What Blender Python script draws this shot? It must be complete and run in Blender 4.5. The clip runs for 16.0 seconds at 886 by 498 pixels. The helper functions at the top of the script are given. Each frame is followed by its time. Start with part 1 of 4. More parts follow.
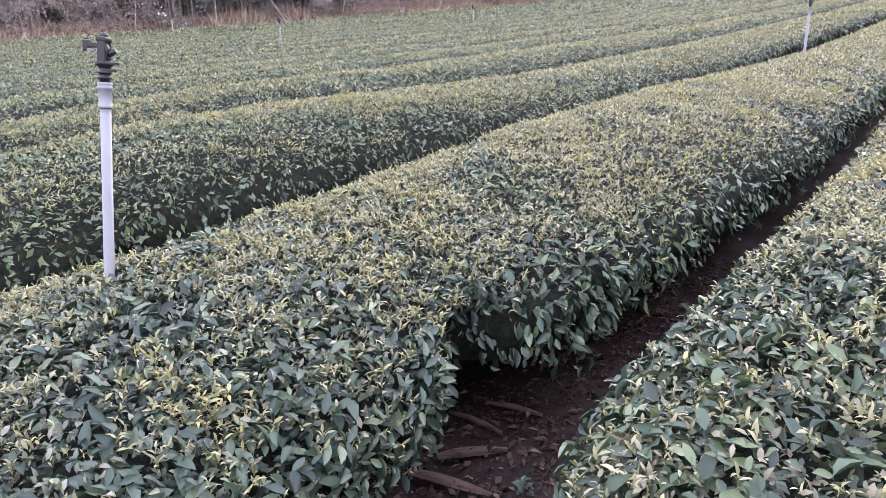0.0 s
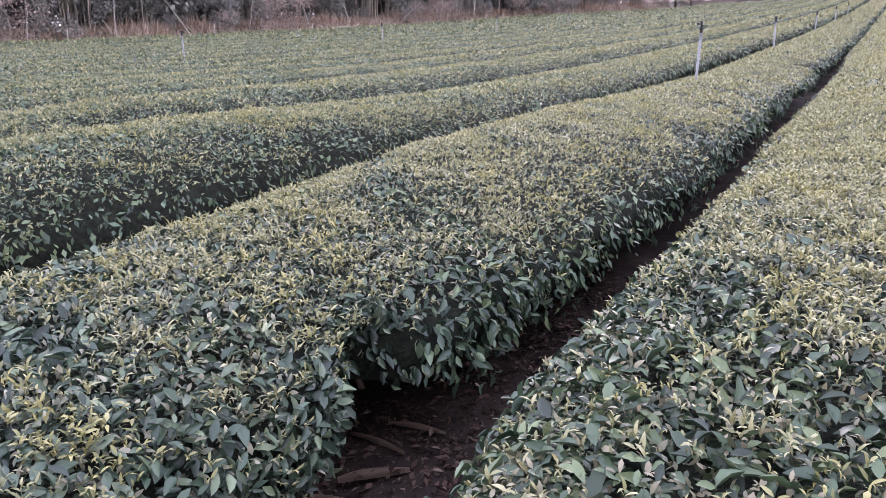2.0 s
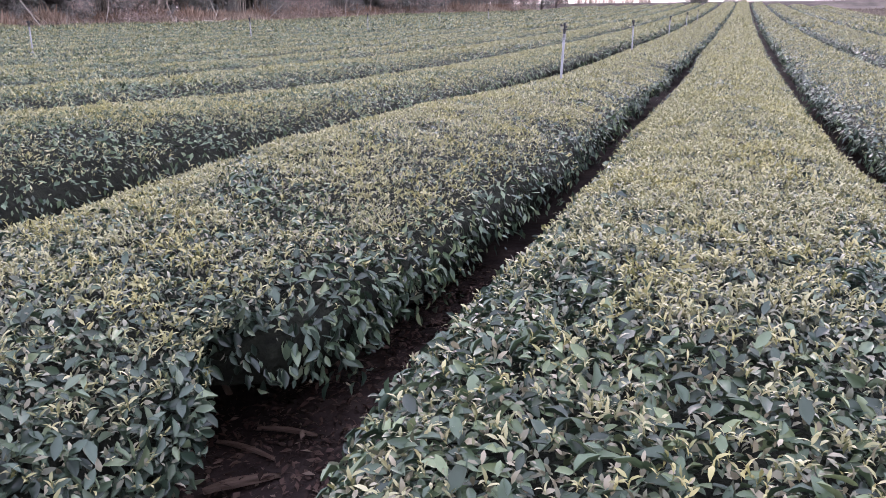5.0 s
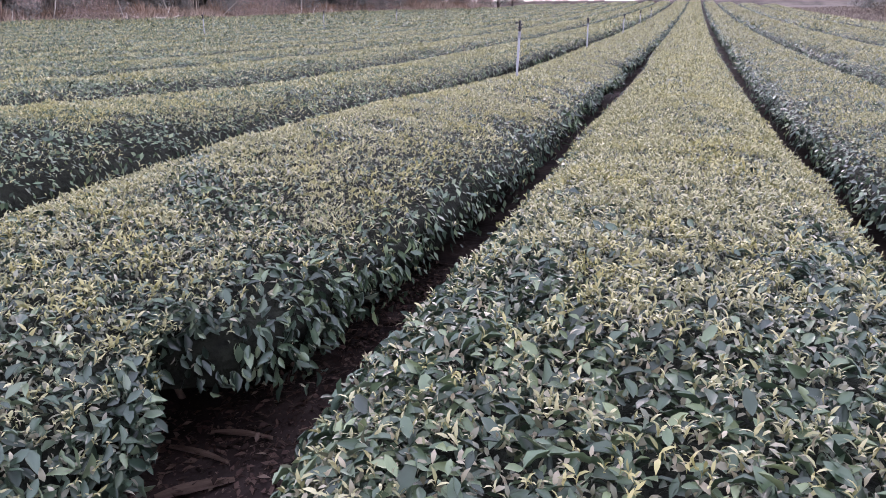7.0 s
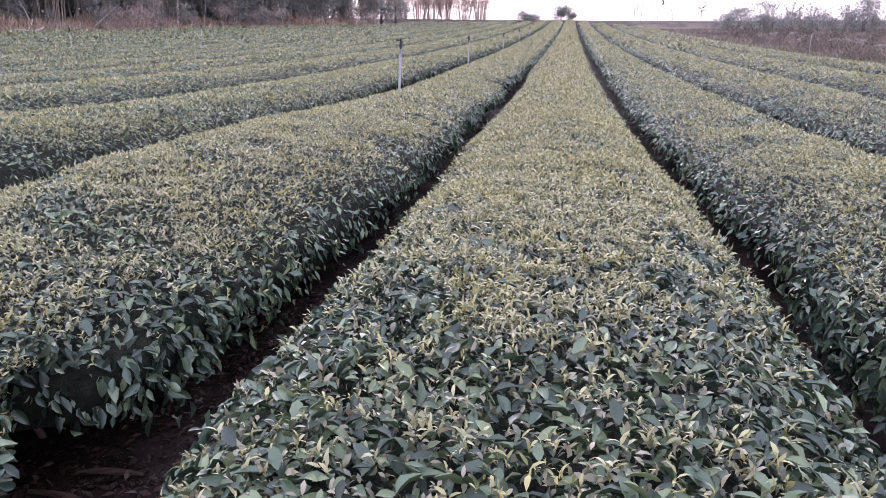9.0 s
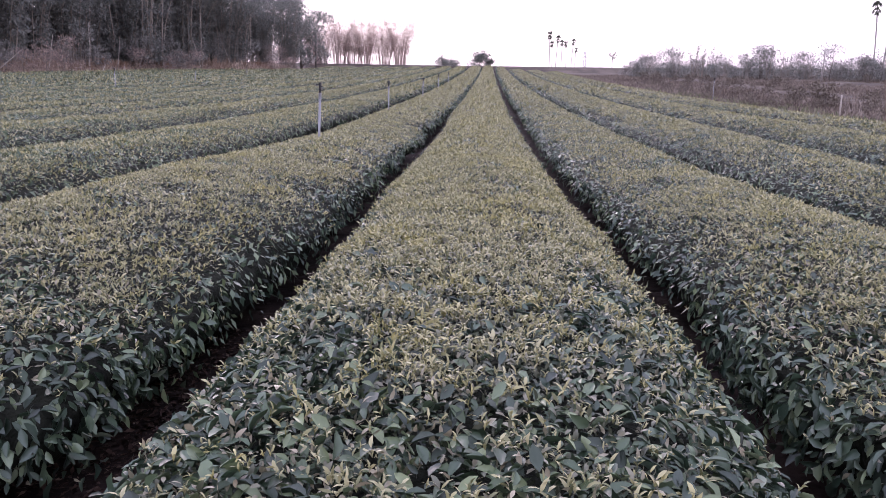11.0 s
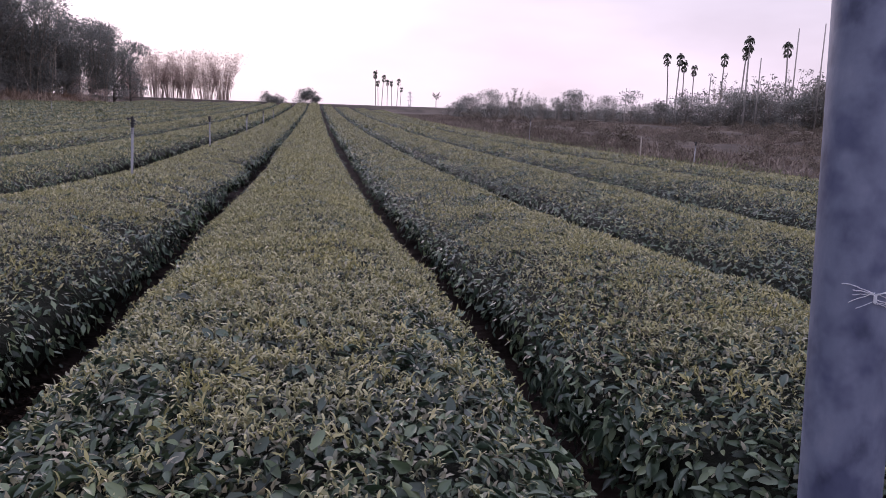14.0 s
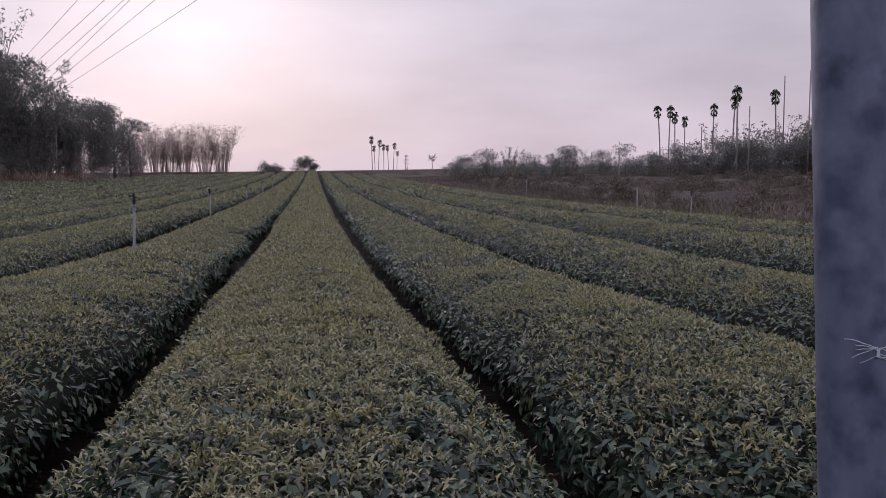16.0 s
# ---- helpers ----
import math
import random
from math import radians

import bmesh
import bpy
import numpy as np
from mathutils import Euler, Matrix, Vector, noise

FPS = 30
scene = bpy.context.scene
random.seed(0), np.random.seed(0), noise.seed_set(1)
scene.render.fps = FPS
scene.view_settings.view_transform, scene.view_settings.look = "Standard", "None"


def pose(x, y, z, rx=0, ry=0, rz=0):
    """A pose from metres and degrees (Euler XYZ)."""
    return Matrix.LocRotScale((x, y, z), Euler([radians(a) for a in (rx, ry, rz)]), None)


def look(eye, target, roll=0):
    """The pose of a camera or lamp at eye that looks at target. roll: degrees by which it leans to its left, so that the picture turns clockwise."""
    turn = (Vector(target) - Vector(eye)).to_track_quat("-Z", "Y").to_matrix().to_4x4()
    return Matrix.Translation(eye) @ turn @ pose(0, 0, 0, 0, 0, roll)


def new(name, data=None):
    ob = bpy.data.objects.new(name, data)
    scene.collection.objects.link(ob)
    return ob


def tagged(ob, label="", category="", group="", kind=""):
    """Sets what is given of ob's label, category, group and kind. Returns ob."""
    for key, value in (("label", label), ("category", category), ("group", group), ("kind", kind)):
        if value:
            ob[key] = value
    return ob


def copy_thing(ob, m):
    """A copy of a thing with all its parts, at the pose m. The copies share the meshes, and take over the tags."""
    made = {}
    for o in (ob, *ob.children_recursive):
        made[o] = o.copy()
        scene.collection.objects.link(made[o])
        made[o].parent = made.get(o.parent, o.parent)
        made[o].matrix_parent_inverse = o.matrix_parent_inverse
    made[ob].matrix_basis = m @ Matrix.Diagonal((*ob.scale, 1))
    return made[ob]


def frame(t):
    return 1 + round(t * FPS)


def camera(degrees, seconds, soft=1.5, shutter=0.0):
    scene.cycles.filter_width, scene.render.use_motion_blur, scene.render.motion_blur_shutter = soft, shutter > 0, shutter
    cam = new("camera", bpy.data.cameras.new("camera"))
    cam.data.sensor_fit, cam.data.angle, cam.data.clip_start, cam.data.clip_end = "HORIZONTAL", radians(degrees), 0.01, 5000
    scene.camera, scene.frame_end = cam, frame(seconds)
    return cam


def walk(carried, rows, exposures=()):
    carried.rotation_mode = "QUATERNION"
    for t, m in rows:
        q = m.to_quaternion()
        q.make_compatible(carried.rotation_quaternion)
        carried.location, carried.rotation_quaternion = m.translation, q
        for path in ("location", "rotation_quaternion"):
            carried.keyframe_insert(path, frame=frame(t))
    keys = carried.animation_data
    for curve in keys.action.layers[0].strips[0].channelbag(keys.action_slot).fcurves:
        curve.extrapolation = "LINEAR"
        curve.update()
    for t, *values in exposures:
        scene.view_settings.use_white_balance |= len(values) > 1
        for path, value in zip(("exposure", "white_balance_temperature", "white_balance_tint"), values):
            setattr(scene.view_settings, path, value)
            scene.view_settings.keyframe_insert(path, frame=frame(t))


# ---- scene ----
cam = camera(60.1, 16.0, soft=0.8)
PATH = [
    (0, (0.091, 0.296, 1.547), (-1.061, 1.817, 0.947), -3.4),
    (0.5, (0.094, 0.307, 1.548), (-1.02, 1.865, 0.971), -2.8),
    (1, (0.095, 0.313, 1.546), (-0.971, 1.909, 0.982), -2.4),
    (1.5, (0.099, 0.33, 1.539), (-0.921, 1.956, 0.977), -2.1),
    (2, (0.108, 0.342, 1.538), (-0.856, 2.0, 0.97), -1.8),
    (2.5, (0.112, 0.346, 1.537), (-0.796, 2.034, 0.964), -1.6),
    (3, (0.117, 0.349, 1.537), (-0.74, 2.062, 0.959), -1.3),
    (3.5, (0.121, 0.36, 1.533), (-0.688, 2.095, 0.955), -1.1),
    (4, (0.129, 0.373, 1.528), (-0.626, 2.131, 0.947), -0.9),
    (4.2, (0.128, 0.383, 1.521), (-0.607, 2.15, 0.941), -0.8),
    (6.5, (0.133, 0.378, 1.524), (-0.475, 2.192, 0.941), -0.2),
    (7, (0.147, 0.393, 1.523), (-0.43, 2.217, 0.938), -0.3),
    (7.5, (0.162, 0.405, 1.523), (-0.35, 2.246, 0.936), -0.4),
    (8, (0.171, 0.411, 1.524), (-0.247, 2.279, 0.944), 0.1),
    (8.5, (0.177, 0.419, 1.524), (-0.181, 2.303, 0.958), 0.3),
    (9, (0.181, 0.424, 1.526), (-0.12, 2.325, 0.981), 0.5),
    (11.3, (0.202, 0.453, 1.531), (0.123, 2.406, 1.106), 0.6),
    (11.5, (0.211, 0.457, 1.533), (0.157, 2.412, 1.114), 0.4),
    (12, (0.216, 0.469, 1.529), (0.293, 2.426, 1.126), 0.7),
    (12.5, (0.215, 0.476, 1.526), (0.381, 2.431, 1.14), 1.1),
    (13, (0.215, 0.481, 1.527), (0.451, 2.432, 1.159), 1.6),
    (13.5, (0.223, 0.494, 1.527), (0.514, 2.441, 1.175), 1.9),
    (14, (0.23, 0.496, 1.529), (0.559, 2.441, 1.197), 1.9),
    (14.5, (0.225, 0.48, 1.533), (0.57, 2.427, 1.235), 1.6),
    (15, (0.223, 0.483, 1.541), (0.569, 2.435, 1.281), 1.0),
    (15.5, (0.221, 0.476, 1.548), (0.562, 2.435, 1.33), 0.1),
    (16, (0.22, 0.476, 1.552), (0.547, 2.441, 1.375), -0.8),
]
walk(cam, [(t, look(eye, target, roll)) for t, eye, target, roll in PATH],
     [(0, 2.43, 6000, 22), (1.2, 2.27, 6000, 22), (3.5, 2.14, 6000, 23), (7, 2.12, 5950, 25), (9, 2.03, 5900, 26), (11.3, 1.5, 5950, 31), (12.5, 1.18, 6000, 32), (14.5, 0.55, 6050, 27), (16, 0.1, 6100, 24)])


# ---- light ----
SUN_BEARING, SUN_ELEV = radians(-8), radians(15)
SUN_DIR = Vector((math.sin(SUN_BEARING) * math.cos(SUN_ELEV), math.cos(SUN_BEARING) * math.cos(SUN_ELEV), math.sin(SUN_ELEV)))


def build_world():
    world = bpy.data.worlds.new("evening_sky")
    scene.world = world
    world.use_nodes = True
    nt = world.node_tree
    nt.nodes.clear()
    N = nt.nodes.new
    out, bg = N("ShaderNodeOutputWorld"), N("ShaderNodeBackground")
    co = N("ShaderNodeTexCoord")
    sky = N("ShaderNodeTexSky")
    sky.sky_type, sky.sun_disc = "NISHITA", False
    sky.sun_elevation, sky.sun_rotation = SUN_ELEV, SUN_BEARING
    sky.dust_density = 4.0
    dim = N("ShaderNodeVectorMath")
    dim.operation = "SCALE"
    dim.inputs["Scale"].default_value = 0.10
    nt.links.new(sky.outputs[0], dim.inputs[0])
    # cloud sheet: pinkish at the horizon, greyer overhead
    sep = N("ShaderNodeSeparateXYZ")
    nt.links.new(co.outputs["Generated"], sep.inputs[0])
    ramp = N("ShaderNodeValToRGB")
    e = ramp.color_ramp.elements
    e[0].position, e[0].color = 0.0, (0.56, 0.487, 0.497, 1)
    e[1].position, e[1].color = 0.75, (0.70, 0.74, 0.86, 1)
    m = e.new(0.22)
    m.color = (0.525, 0.508, 0.53, 1)
    nt.links.new(sep.outputs["Z"], ramp.inputs[0])
    # soft streaks of cloud
    mp = N("ShaderNodeMapping")
    mp.inputs["Scale"].default_value = (1.6, 1.6, 5.0)
    nz = N("ShaderNodeTexNoise")
    nz.inputs["Scale"].default_value, nz.inputs["Detail"].default_value = 1.7, 5.0
    nt.links.new(co.outputs["Generated"], mp.inputs[0])
    nt.links.new(mp.outputs[0], nz.inputs[0])
    rng = N("ShaderNodeMapRange")
    rng.inputs[1].default_value, rng.inputs[2].default_value = 0.3, 0.7
    rng.inputs[3].default_value, rng.inputs[4].default_value = 0.82, 1.15
    nt.links.new(nz.outputs[0], rng.inputs[0])
    cl = N("ShaderNodeVectorMath")
    cl.operation = "SCALE"
    nt.links.new(ramp.outputs[0], cl.inputs[0])
    nt.links.new(rng.outputs[0], cl.inputs["Scale"])
    mix = N("ShaderNodeMix")
    mix.data_type = "RGBA"
    mix.inputs[0].default_value = 0.965
    nt.links.new(dim.outputs[0], mix.inputs[6])
    nt.links.new(cl.outputs[0], mix.inputs[7])
    # bright veil round the hidden sun
    dot = N("ShaderNodeVectorMath")
    dot.operation = "DOT_PRODUCT"
    dot.inputs[1].default_value = SUN_DIR
    nt.links.new(co.outputs["Generated"], dot.inputs[0])
    clampd = N("ShaderNodeMath")
    clampd.operation = "MAXIMUM"
    clampd.inputs[1].default_value = 0.0
    nt.links.new(dot.outputs["Value"], clampd.inputs[0])
    prev = None
    for power, gain, tint in ((7, 0.07, (1, 0.86, 0.90)), (60, 0.13, (1, 0.92, 0.94))):
        p = N("ShaderNodeMath")
        p.operation = "POWER"
        p.inputs[1].default_value = power
        nt.links.new(clampd.outputs[0], p.inputs[0])
        s = N("ShaderNodeVectorMath")
        s.operation = "SCALE"
        s.inputs[0].default_value = [gain * c for c in tint]
        nt.links.new(p.outputs[0], s.inputs["Scale"])
        add = N("ShaderNodeVectorMath")
        nt.links.new((prev or mix).outputs[2 if prev is None else 0], add.inputs[0])
        nt.links.new(s.outputs[0], add.inputs[1])
        prev = add
    nt.links.new(prev.outputs[0], bg.inputs[0])
    bg.inputs[1].default_value = 1.0
    nt.links.new(bg.outputs[0], out.inputs[0])
    lamp = bpy.data.lights.new("sun", "SUN")
    lamp.energy, lamp.angle, lamp.color = 0.38, radians(25), (1.0, 0.86, 0.80)
    ob = new("sun", lamp)
    ob.matrix_world = look(SUN_DIR * 50, (0, 0, 0))


build_world()


# ---- materials ----
def material(name, stops, rough=0.6, spec=0.5, scale=8.0, island=0.5, bump=0.0, bump_scale=60.0, patch=None, patch_scale=0.6,
             transl=0.0, metal=0.0, rnd="island", detail=4.0, stretch=(1, 1, 1)):
    """Principled surface: a ramp of colours driven by fine noise, the piece's own random value and broad patches."""
    mat = bpy.data.materials.new(name)
    mat.use_nodes = True
    nt = mat.node_tree
    N = nt.nodes.new
    b = nt.nodes["Principled BSDF"]
    co = N("ShaderNodeTexCoord")
    mp = N("ShaderNodeMapping")
    mp.inputs["Scale"].default_value = stretch
    nt.links.new(co.outputs["Object"], mp.inputs[0])
    nz = N("ShaderNodeTexNoise")
    nz.inputs["Scale"].default_value, nz.inputs["Detail"].default_value = scale, detail
    nt.links.new(mp.outputs[0], nz.inputs[0])
    val = nz.outputs[0]
    if island > 0:
        if rnd == "island":
            r = N("ShaderNodeNewGeometry").outputs["Random Per Island"]
        else:
            r = N("ShaderNodeObjectInfo").outputs["Random"]
        mx = N("ShaderNodeMix")
        mx.inputs[0].default_value = island
        nt.links.new(val, mx.inputs[2])
        nt.links.new(r, mx.inputs[3])
        val = mx.outputs[0]
    ramp = N("ShaderNodeValToRGB")
    els = ramp.color_ramp.elements
    while len(els) < len(stops):
        els.new(0.5)
    for el, (p, c) in zip(els, stops):
        el.position, el.color = p, (*c, 1)
    nt.links.new(val, ramp.inputs[0])
    col = ramp.outputs[0]
    if patch:
        pn = N("ShaderNodeTexNoise")
        pn.inputs["Scale"].default_value, pn.inputs["Detail"].default_value = patch_scale, 3.0
        nt.links.new(co.outputs["Object"], pn.inputs[0])
        pr = N("ShaderNodeMapRange")
        pr.inputs[1].default_value, pr.inputs[2].default_value = 0.48, 0.64
        nt.links.new(pn.outputs[0], pr.inputs[0])
        pm = N("ShaderNodeMix")
        pm.data_type = "RGBA"
        pm.blend_type = "MULTIPLY"
        pm.inputs[7].default_value = (*patch, 1)
        nt.links.new(pr.outputs[0], pm.inputs[0])
        nt.links.new(col, pm.inputs[6])
        col = pm.outputs[2]
    nt.links.new(col, b.inputs["Base Color"])
    b.inputs["Roughness"].default_value = rough
    b.inputs["Specular IOR Level"].default_value = spec
    b.inputs["Metallic"].default_value = metal
    if bump > 0:
        bn = N("ShaderNodeTexNoise")
        bn.inputs["Scale"].default_value, bn.inputs["Detail"].default_value = bump_scale, 5.0
        nt.links.new(mp.outputs[0], bn.inputs[0])
        bp = N("ShaderNodeBump")
        bp.inputs["Strength"].default_value, bp.inputs["Distance"].default_value = bump, 0.02
        nt.links.new(bn.outputs[0], bp.inputs["Height"])
        nt.links.new(bp.outputs[0], b.inputs["Normal"])
    if transl > 0:
        t = N("ShaderNodeBsdfTranslucent")
        nt.links.new(col, t.inputs[0])
        ms = N("ShaderNodeMixShader")
        ms.inputs[0].default_value = transl
        nt.links.new(b.outputs[0], ms.inputs[1])
        nt.links.new(t.outputs[0], ms.inputs[2])
        nt.links.new(ms.outputs[0], nt.nodes["Material Output"].inputs[0])
    return mat


M_OLD = material("mature_tea_leaf", [(0.12, (0.010, 0.020, 0.013)), (0.42, (0.034, 0.058, 0.040)), (0.68, (0.070, 0.105, 0.068)), (0.90, (0.165, 0.205, 0.125))],
                 rough=0.43, spec=0.55, scale=30, island=0.8, patch=(1.1, 1.08, 0.85), patch_scale=0.8, transl=0.12)
M_YOUNG = material("young_tea_shoot", [(0.12, (0.117, 0.125, 0.057)), (0.45, (0.260, 0.249, 0.121)), (0.75, (0.382, 0.354, 0.192)), (0.95, (0.45, 0.418, 0.25))],
                   rough=0.44, spec=0.5, scale=20, island=0.8, patch=(0.98, 0.95, 0.74), patch_scale=3.0, transl=0.3)
M_HALF = material("half_grown_tea_leaf", [(0.15, (0.038, 0.052, 0.033)), (0.5, (0.140, 0.148, 0.102)), (0.85, (0.295, 0.282, 0.212))],
                  rough=0.44, spec=0.55, scale=25, island=0.8, patch=(1.1, 0.99, 0.9), patch_scale=0.9, transl=0.22)
M_OLD_FRESH = material("fresh_green_tea_leaf", [(0.12, (0.011, 0.023, 0.011)), (0.42, (0.036, 0.064, 0.034)), (0.68, (0.074, 0.112, 0.056)), (0.90, (0.160, 0.200, 0.105))],
                       rough=0.45, spec=0.5, scale=30, island=0.8, patch=(1.12, 1.05, 0.85), patch_scale=0.5, transl=0.12)
M_HALF_FRESH = material("fresh_green_small_leaf", [(0.15, (0.038, 0.057, 0.026)), (0.5, (0.122, 0.150, 0.076)), (0.85, (0.250, 0.262, 0.155))],
                        rough=0.46, spec=0.5, scale=25, island=0.8, patch=(1.1, 1.0, 0.85), patch_scale=0.6, transl=0.22)
# Near-black colour stands in for the shade inside a hedge.
M_CORE = material("hedge_inner_shade", [(0.3, (0.008, 0.009, 0.007)), (0.7, (0.022, 0.024, 0.017))], rough=0.9, spec=0.1, scale=25, island=0, bump=0.6)
M_BARK = material("tea_stem_bark", [(0.3, (0.06, 0.045, 0.035)), (0.7, (0.12, 0.095, 0.075))], rough=0.85, spec=0.2, scale=40, island=0.4)
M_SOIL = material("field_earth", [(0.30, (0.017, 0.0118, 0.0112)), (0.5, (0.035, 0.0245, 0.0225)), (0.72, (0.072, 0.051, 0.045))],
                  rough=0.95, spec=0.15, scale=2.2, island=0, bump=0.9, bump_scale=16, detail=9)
M_LITTER = material("dead_leaf", [(0.1, (0.026, 0.016, 0.013)), (0.6, (0.078, 0.046, 0.038)), (0.88, (0.11, 0.072, 0.058)), (0.99, (0.24, 0.18, 0.14))], rough=0.8, spec=0.2, scale=12, island=0.9)
M_DRY = material("dry_grass", [(0.1, (0.11, 0.086, 0.074)), (0.5, (0.20, 0.163, 0.138)), (0.9, (0.31, 0.262, 0.22))], rough=0.9, spec=0.1, scale=3, island=0.7,
                 patch=(0.72, 0.68, 0.66), patch_scale=0.25)
M_STRAW = material("reddish_straw", [(0.1, (0.19, 0.138, 0.105)), (0.5, (0.34, 0.255, 0.198)), (0.9, (0.50, 0.40, 0.32))], rough=0.9, spec=0.1, scale=3, island=0.7,
                   patch=(0.75, 0.66, 0.62), patch_scale=0.3, transl=0.2)
M_WEED = material("green_weed", [(0.1, (0.085, 0.10, 0.05)), (0.5, (0.15, 0.165, 0.085)), (0.9, (0.24, 0.225, 0.13))], rough=0.7, spec=0.3, scale=3, island=0.7, transl=0.15)
# Albedo raised above real foliage to carry the veiling haze over the wood.
M_DARKLEAF = material("bamboo_leaf_dark_hazed", [(0.1, (0.12, 0.125, 0.118)), (0.6, (0.205, 0.208, 0.188)), (0.95, (0.30, 0.295, 0.255))], rough=0.6, spec=0.3, scale=4, island=0.7, transl=0.4)
# The greyish lift of distance haze is put into this leaf colour.
M_HAZELEAF = material("haze_grey_leaf", [(0.1, (0.15, 0.148, 0.138)), (0.6, (0.25, 0.24, 0.22)), (0.95, (0.35, 0.33, 0.29))], rough=0.75, spec=0.2, scale=4, island=0.7, transl=0.35)
M_DRYBAMBOO = material("dry_bamboo_leaf", [(0.1, (0.28, 0.21, 0.185)), (0.6, (0.42, 0.32, 0.28)), (0.95, (0.55, 0.44, 0.38))], rough=0.8, spec=0.2, scale=4, island=0.7, transl=0.5)
M_CULM = material("bamboo_culm", [(0.2, (0.16, 0.135, 0.11)), (0.8, (0.32, 0.27, 0.22))], rough=0.6, spec=0.3, scale=3, island=0.6, stretch=(4, 4, 0.6))
M_PALECULM = material("dry_bamboo_culm", [(0.2, (0.30, 0.225, 0.195)), (0.8, (0.46, 0.36, 0.31))], rough=0.65, spec=0.25, scale=3, island=0.6, stretch=(4, 4, 0.6))
M_TRUNK = material("grey_trunk", [(0.2, (0.10, 0.085, 0.075)), (0.8, (0.24, 0.21, 0.19))], rough=0.85, spec=0.2, scale=6, island=0.5, bump=0.5, stretch=(3, 3, 0.5))
M_PALMTRUNK = material("palm_trunk", [(0.2, (0.24, 0.215, 0.20)), (0.8, (0.42, 0.39, 0.36))], rough=0.8, spec=0.2, scale=3, island=0.3, bump=0.3, stretch=(1, 1, 4))
M_SCRUB = material("brown_scrub_leaf", [(0.1, (0.085, 0.066, 0.055)), (0.6, (0.15, 0.125, 0.10)), (0.95, (0.23, 0.20, 0.155))], rough=0.8, spec=0.2, scale=4, island=0.7, transl=0.2)
M_FROND = material("palm_frond", [(0.1, (0.045, 0.048, 0.036)), (0.6, (0.075, 0.080, 0.058)), (0.95, (0.13, 0.12, 0.085))], rough=0.6, spec=0.3, scale=3, island=0.6)
M_PVC = material("grey_white_pvc", [(0.25, (0.19, 0.19, 0.205)), (0.75, (0.27, 0.27, 0.285))], rough=0.45, spec=0.4, scale=14, island=0, bump=0.05, stretch=(1, 1, 0.3))
M_BLACKPL = material("black_plastic", [(0.3, (0.006, 0.006, 0.008)), (0.7, (0.016, 0.016, 0.019))], rough=0.4, spec=0.5, scale=30, island=0)
M_GALV = material("galvanised_steel", [(0.28, (0.060, 0.070, 0.118)), (0.42, (0.118, 0.135, 0.205)), (0.58, (0.150, 0.170, 0.245)), (0.75, (0.20, 0.22, 0.30))], rough=0.56, spec=0.35, scale=22, island=0,
                  metal=0.15, patch=(0.55, 0.56, 0.66), patch_scale=15.0, bump=0.12, bump_scale=30, detail=8, stretch=(1, 1, 0.6))
M_SCRAPE = material("scraped_chalk_mark", [(0.3, (0.45, 0.47, 0.52)), (0.7, (0.62, 0.64, 0.68))], rough=0.8, spec=0.2, scale=90, island=0)
M_STEEL = material("pylon_steel", [(0.3, (0.25, 0.24, 0.26)), (0.7, (0.36, 0.35, 0.37))], rough=0.6, spec=0.3, scale=2, island=0)
M_WIRE = material("cable", [(0.3, (0.10, 0.09, 0.10)), (0.7, (0.16, 0.15, 0.16))], rough=0.7, spec=0.2, scale=2, island=0)


# ---- helpers of the builder ----
def part(name, data, mat, parent=None, label=""):
    if isinstance(data, bmesh.types.BMesh):
        me = bpy.data.meshes.new(name)
        data.to_mesh(me)
        data.free()
    else:
        me = data
    me.name = name
    if not me.materials:
        me.materials.append(mat)
    ob = new(name, me)
    if parent is not None:
        ob.parent = parent
    if label:
        tagged(ob, label)
    return ob


def empty(name, loc, label, category, group="", kind=""):
    ob = new(name)
    ob.location = loc
    return tagged(ob, label, category, group, kind)


def raw_mesh(name, verts, loops, sizes, smooth=True):
    """Mesh from numpy arrays: verts (n, 3), the faces' corners in a row, and the corners per face."""
    me = bpy.data.meshes.new(name)
    me.vertices.add(len(verts))
    me.vertices.foreach_set("co", np.ascontiguousarray(verts, dtype=np.float32).ravel())
    me.loops.add(len(loops))
    me.loops.foreach_set("vertex_index", np.ascontiguousarray(loops, dtype=np.int32))
    me.polygons.add(len(sizes))
    start = np.concatenate(([0], np.cumsum(sizes)[:-1]))
    me.polygons.foreach_set("loop_start", start.astype(np.int32))
    me.polygons.foreach_set("loop_total", np.asarray(sizes, dtype=np.int32))
    if smooth:
        me.polygons.foreach_set("use_smooth", np.ones(len(sizes), dtype=bool))
    me.update(calc_edges=True)
    me.validate()
    return me


def unit(v):
    return v / np.maximum(np.linalg.norm(v, axis=1, keepdims=True), 1e-9)


# leaf patterns: (along, across, lift) and faces
def blade(stations, fold):
    """Folded leaf: (along, half-width, droop) stations between base and tip."""
    T, F = [(0, 0, 0)], []
    for u, w, d in stations:
        T += [(u, 0, d - fold), (u, w, d + fold * w), (u, -w, d + fold * w)]
    T.append((1, 0, stations[-1][2] - 0.09))
    F += [(0, 1, 2), (0, 3, 1)]
    for k in range(len(stations) - 1):
        p, q = 1 + 3 * k, 4 + 3 * k
        F += [(p, q, q + 1, p + 1), (p, p + 2, q + 2, q)]
    p, tip = 1 + 3 * (len(stations) - 1), len(T) - 1
    F += [(p, tip, p + 1), (p, p + 2, tip)]
    return np.array(T, dtype=float), F


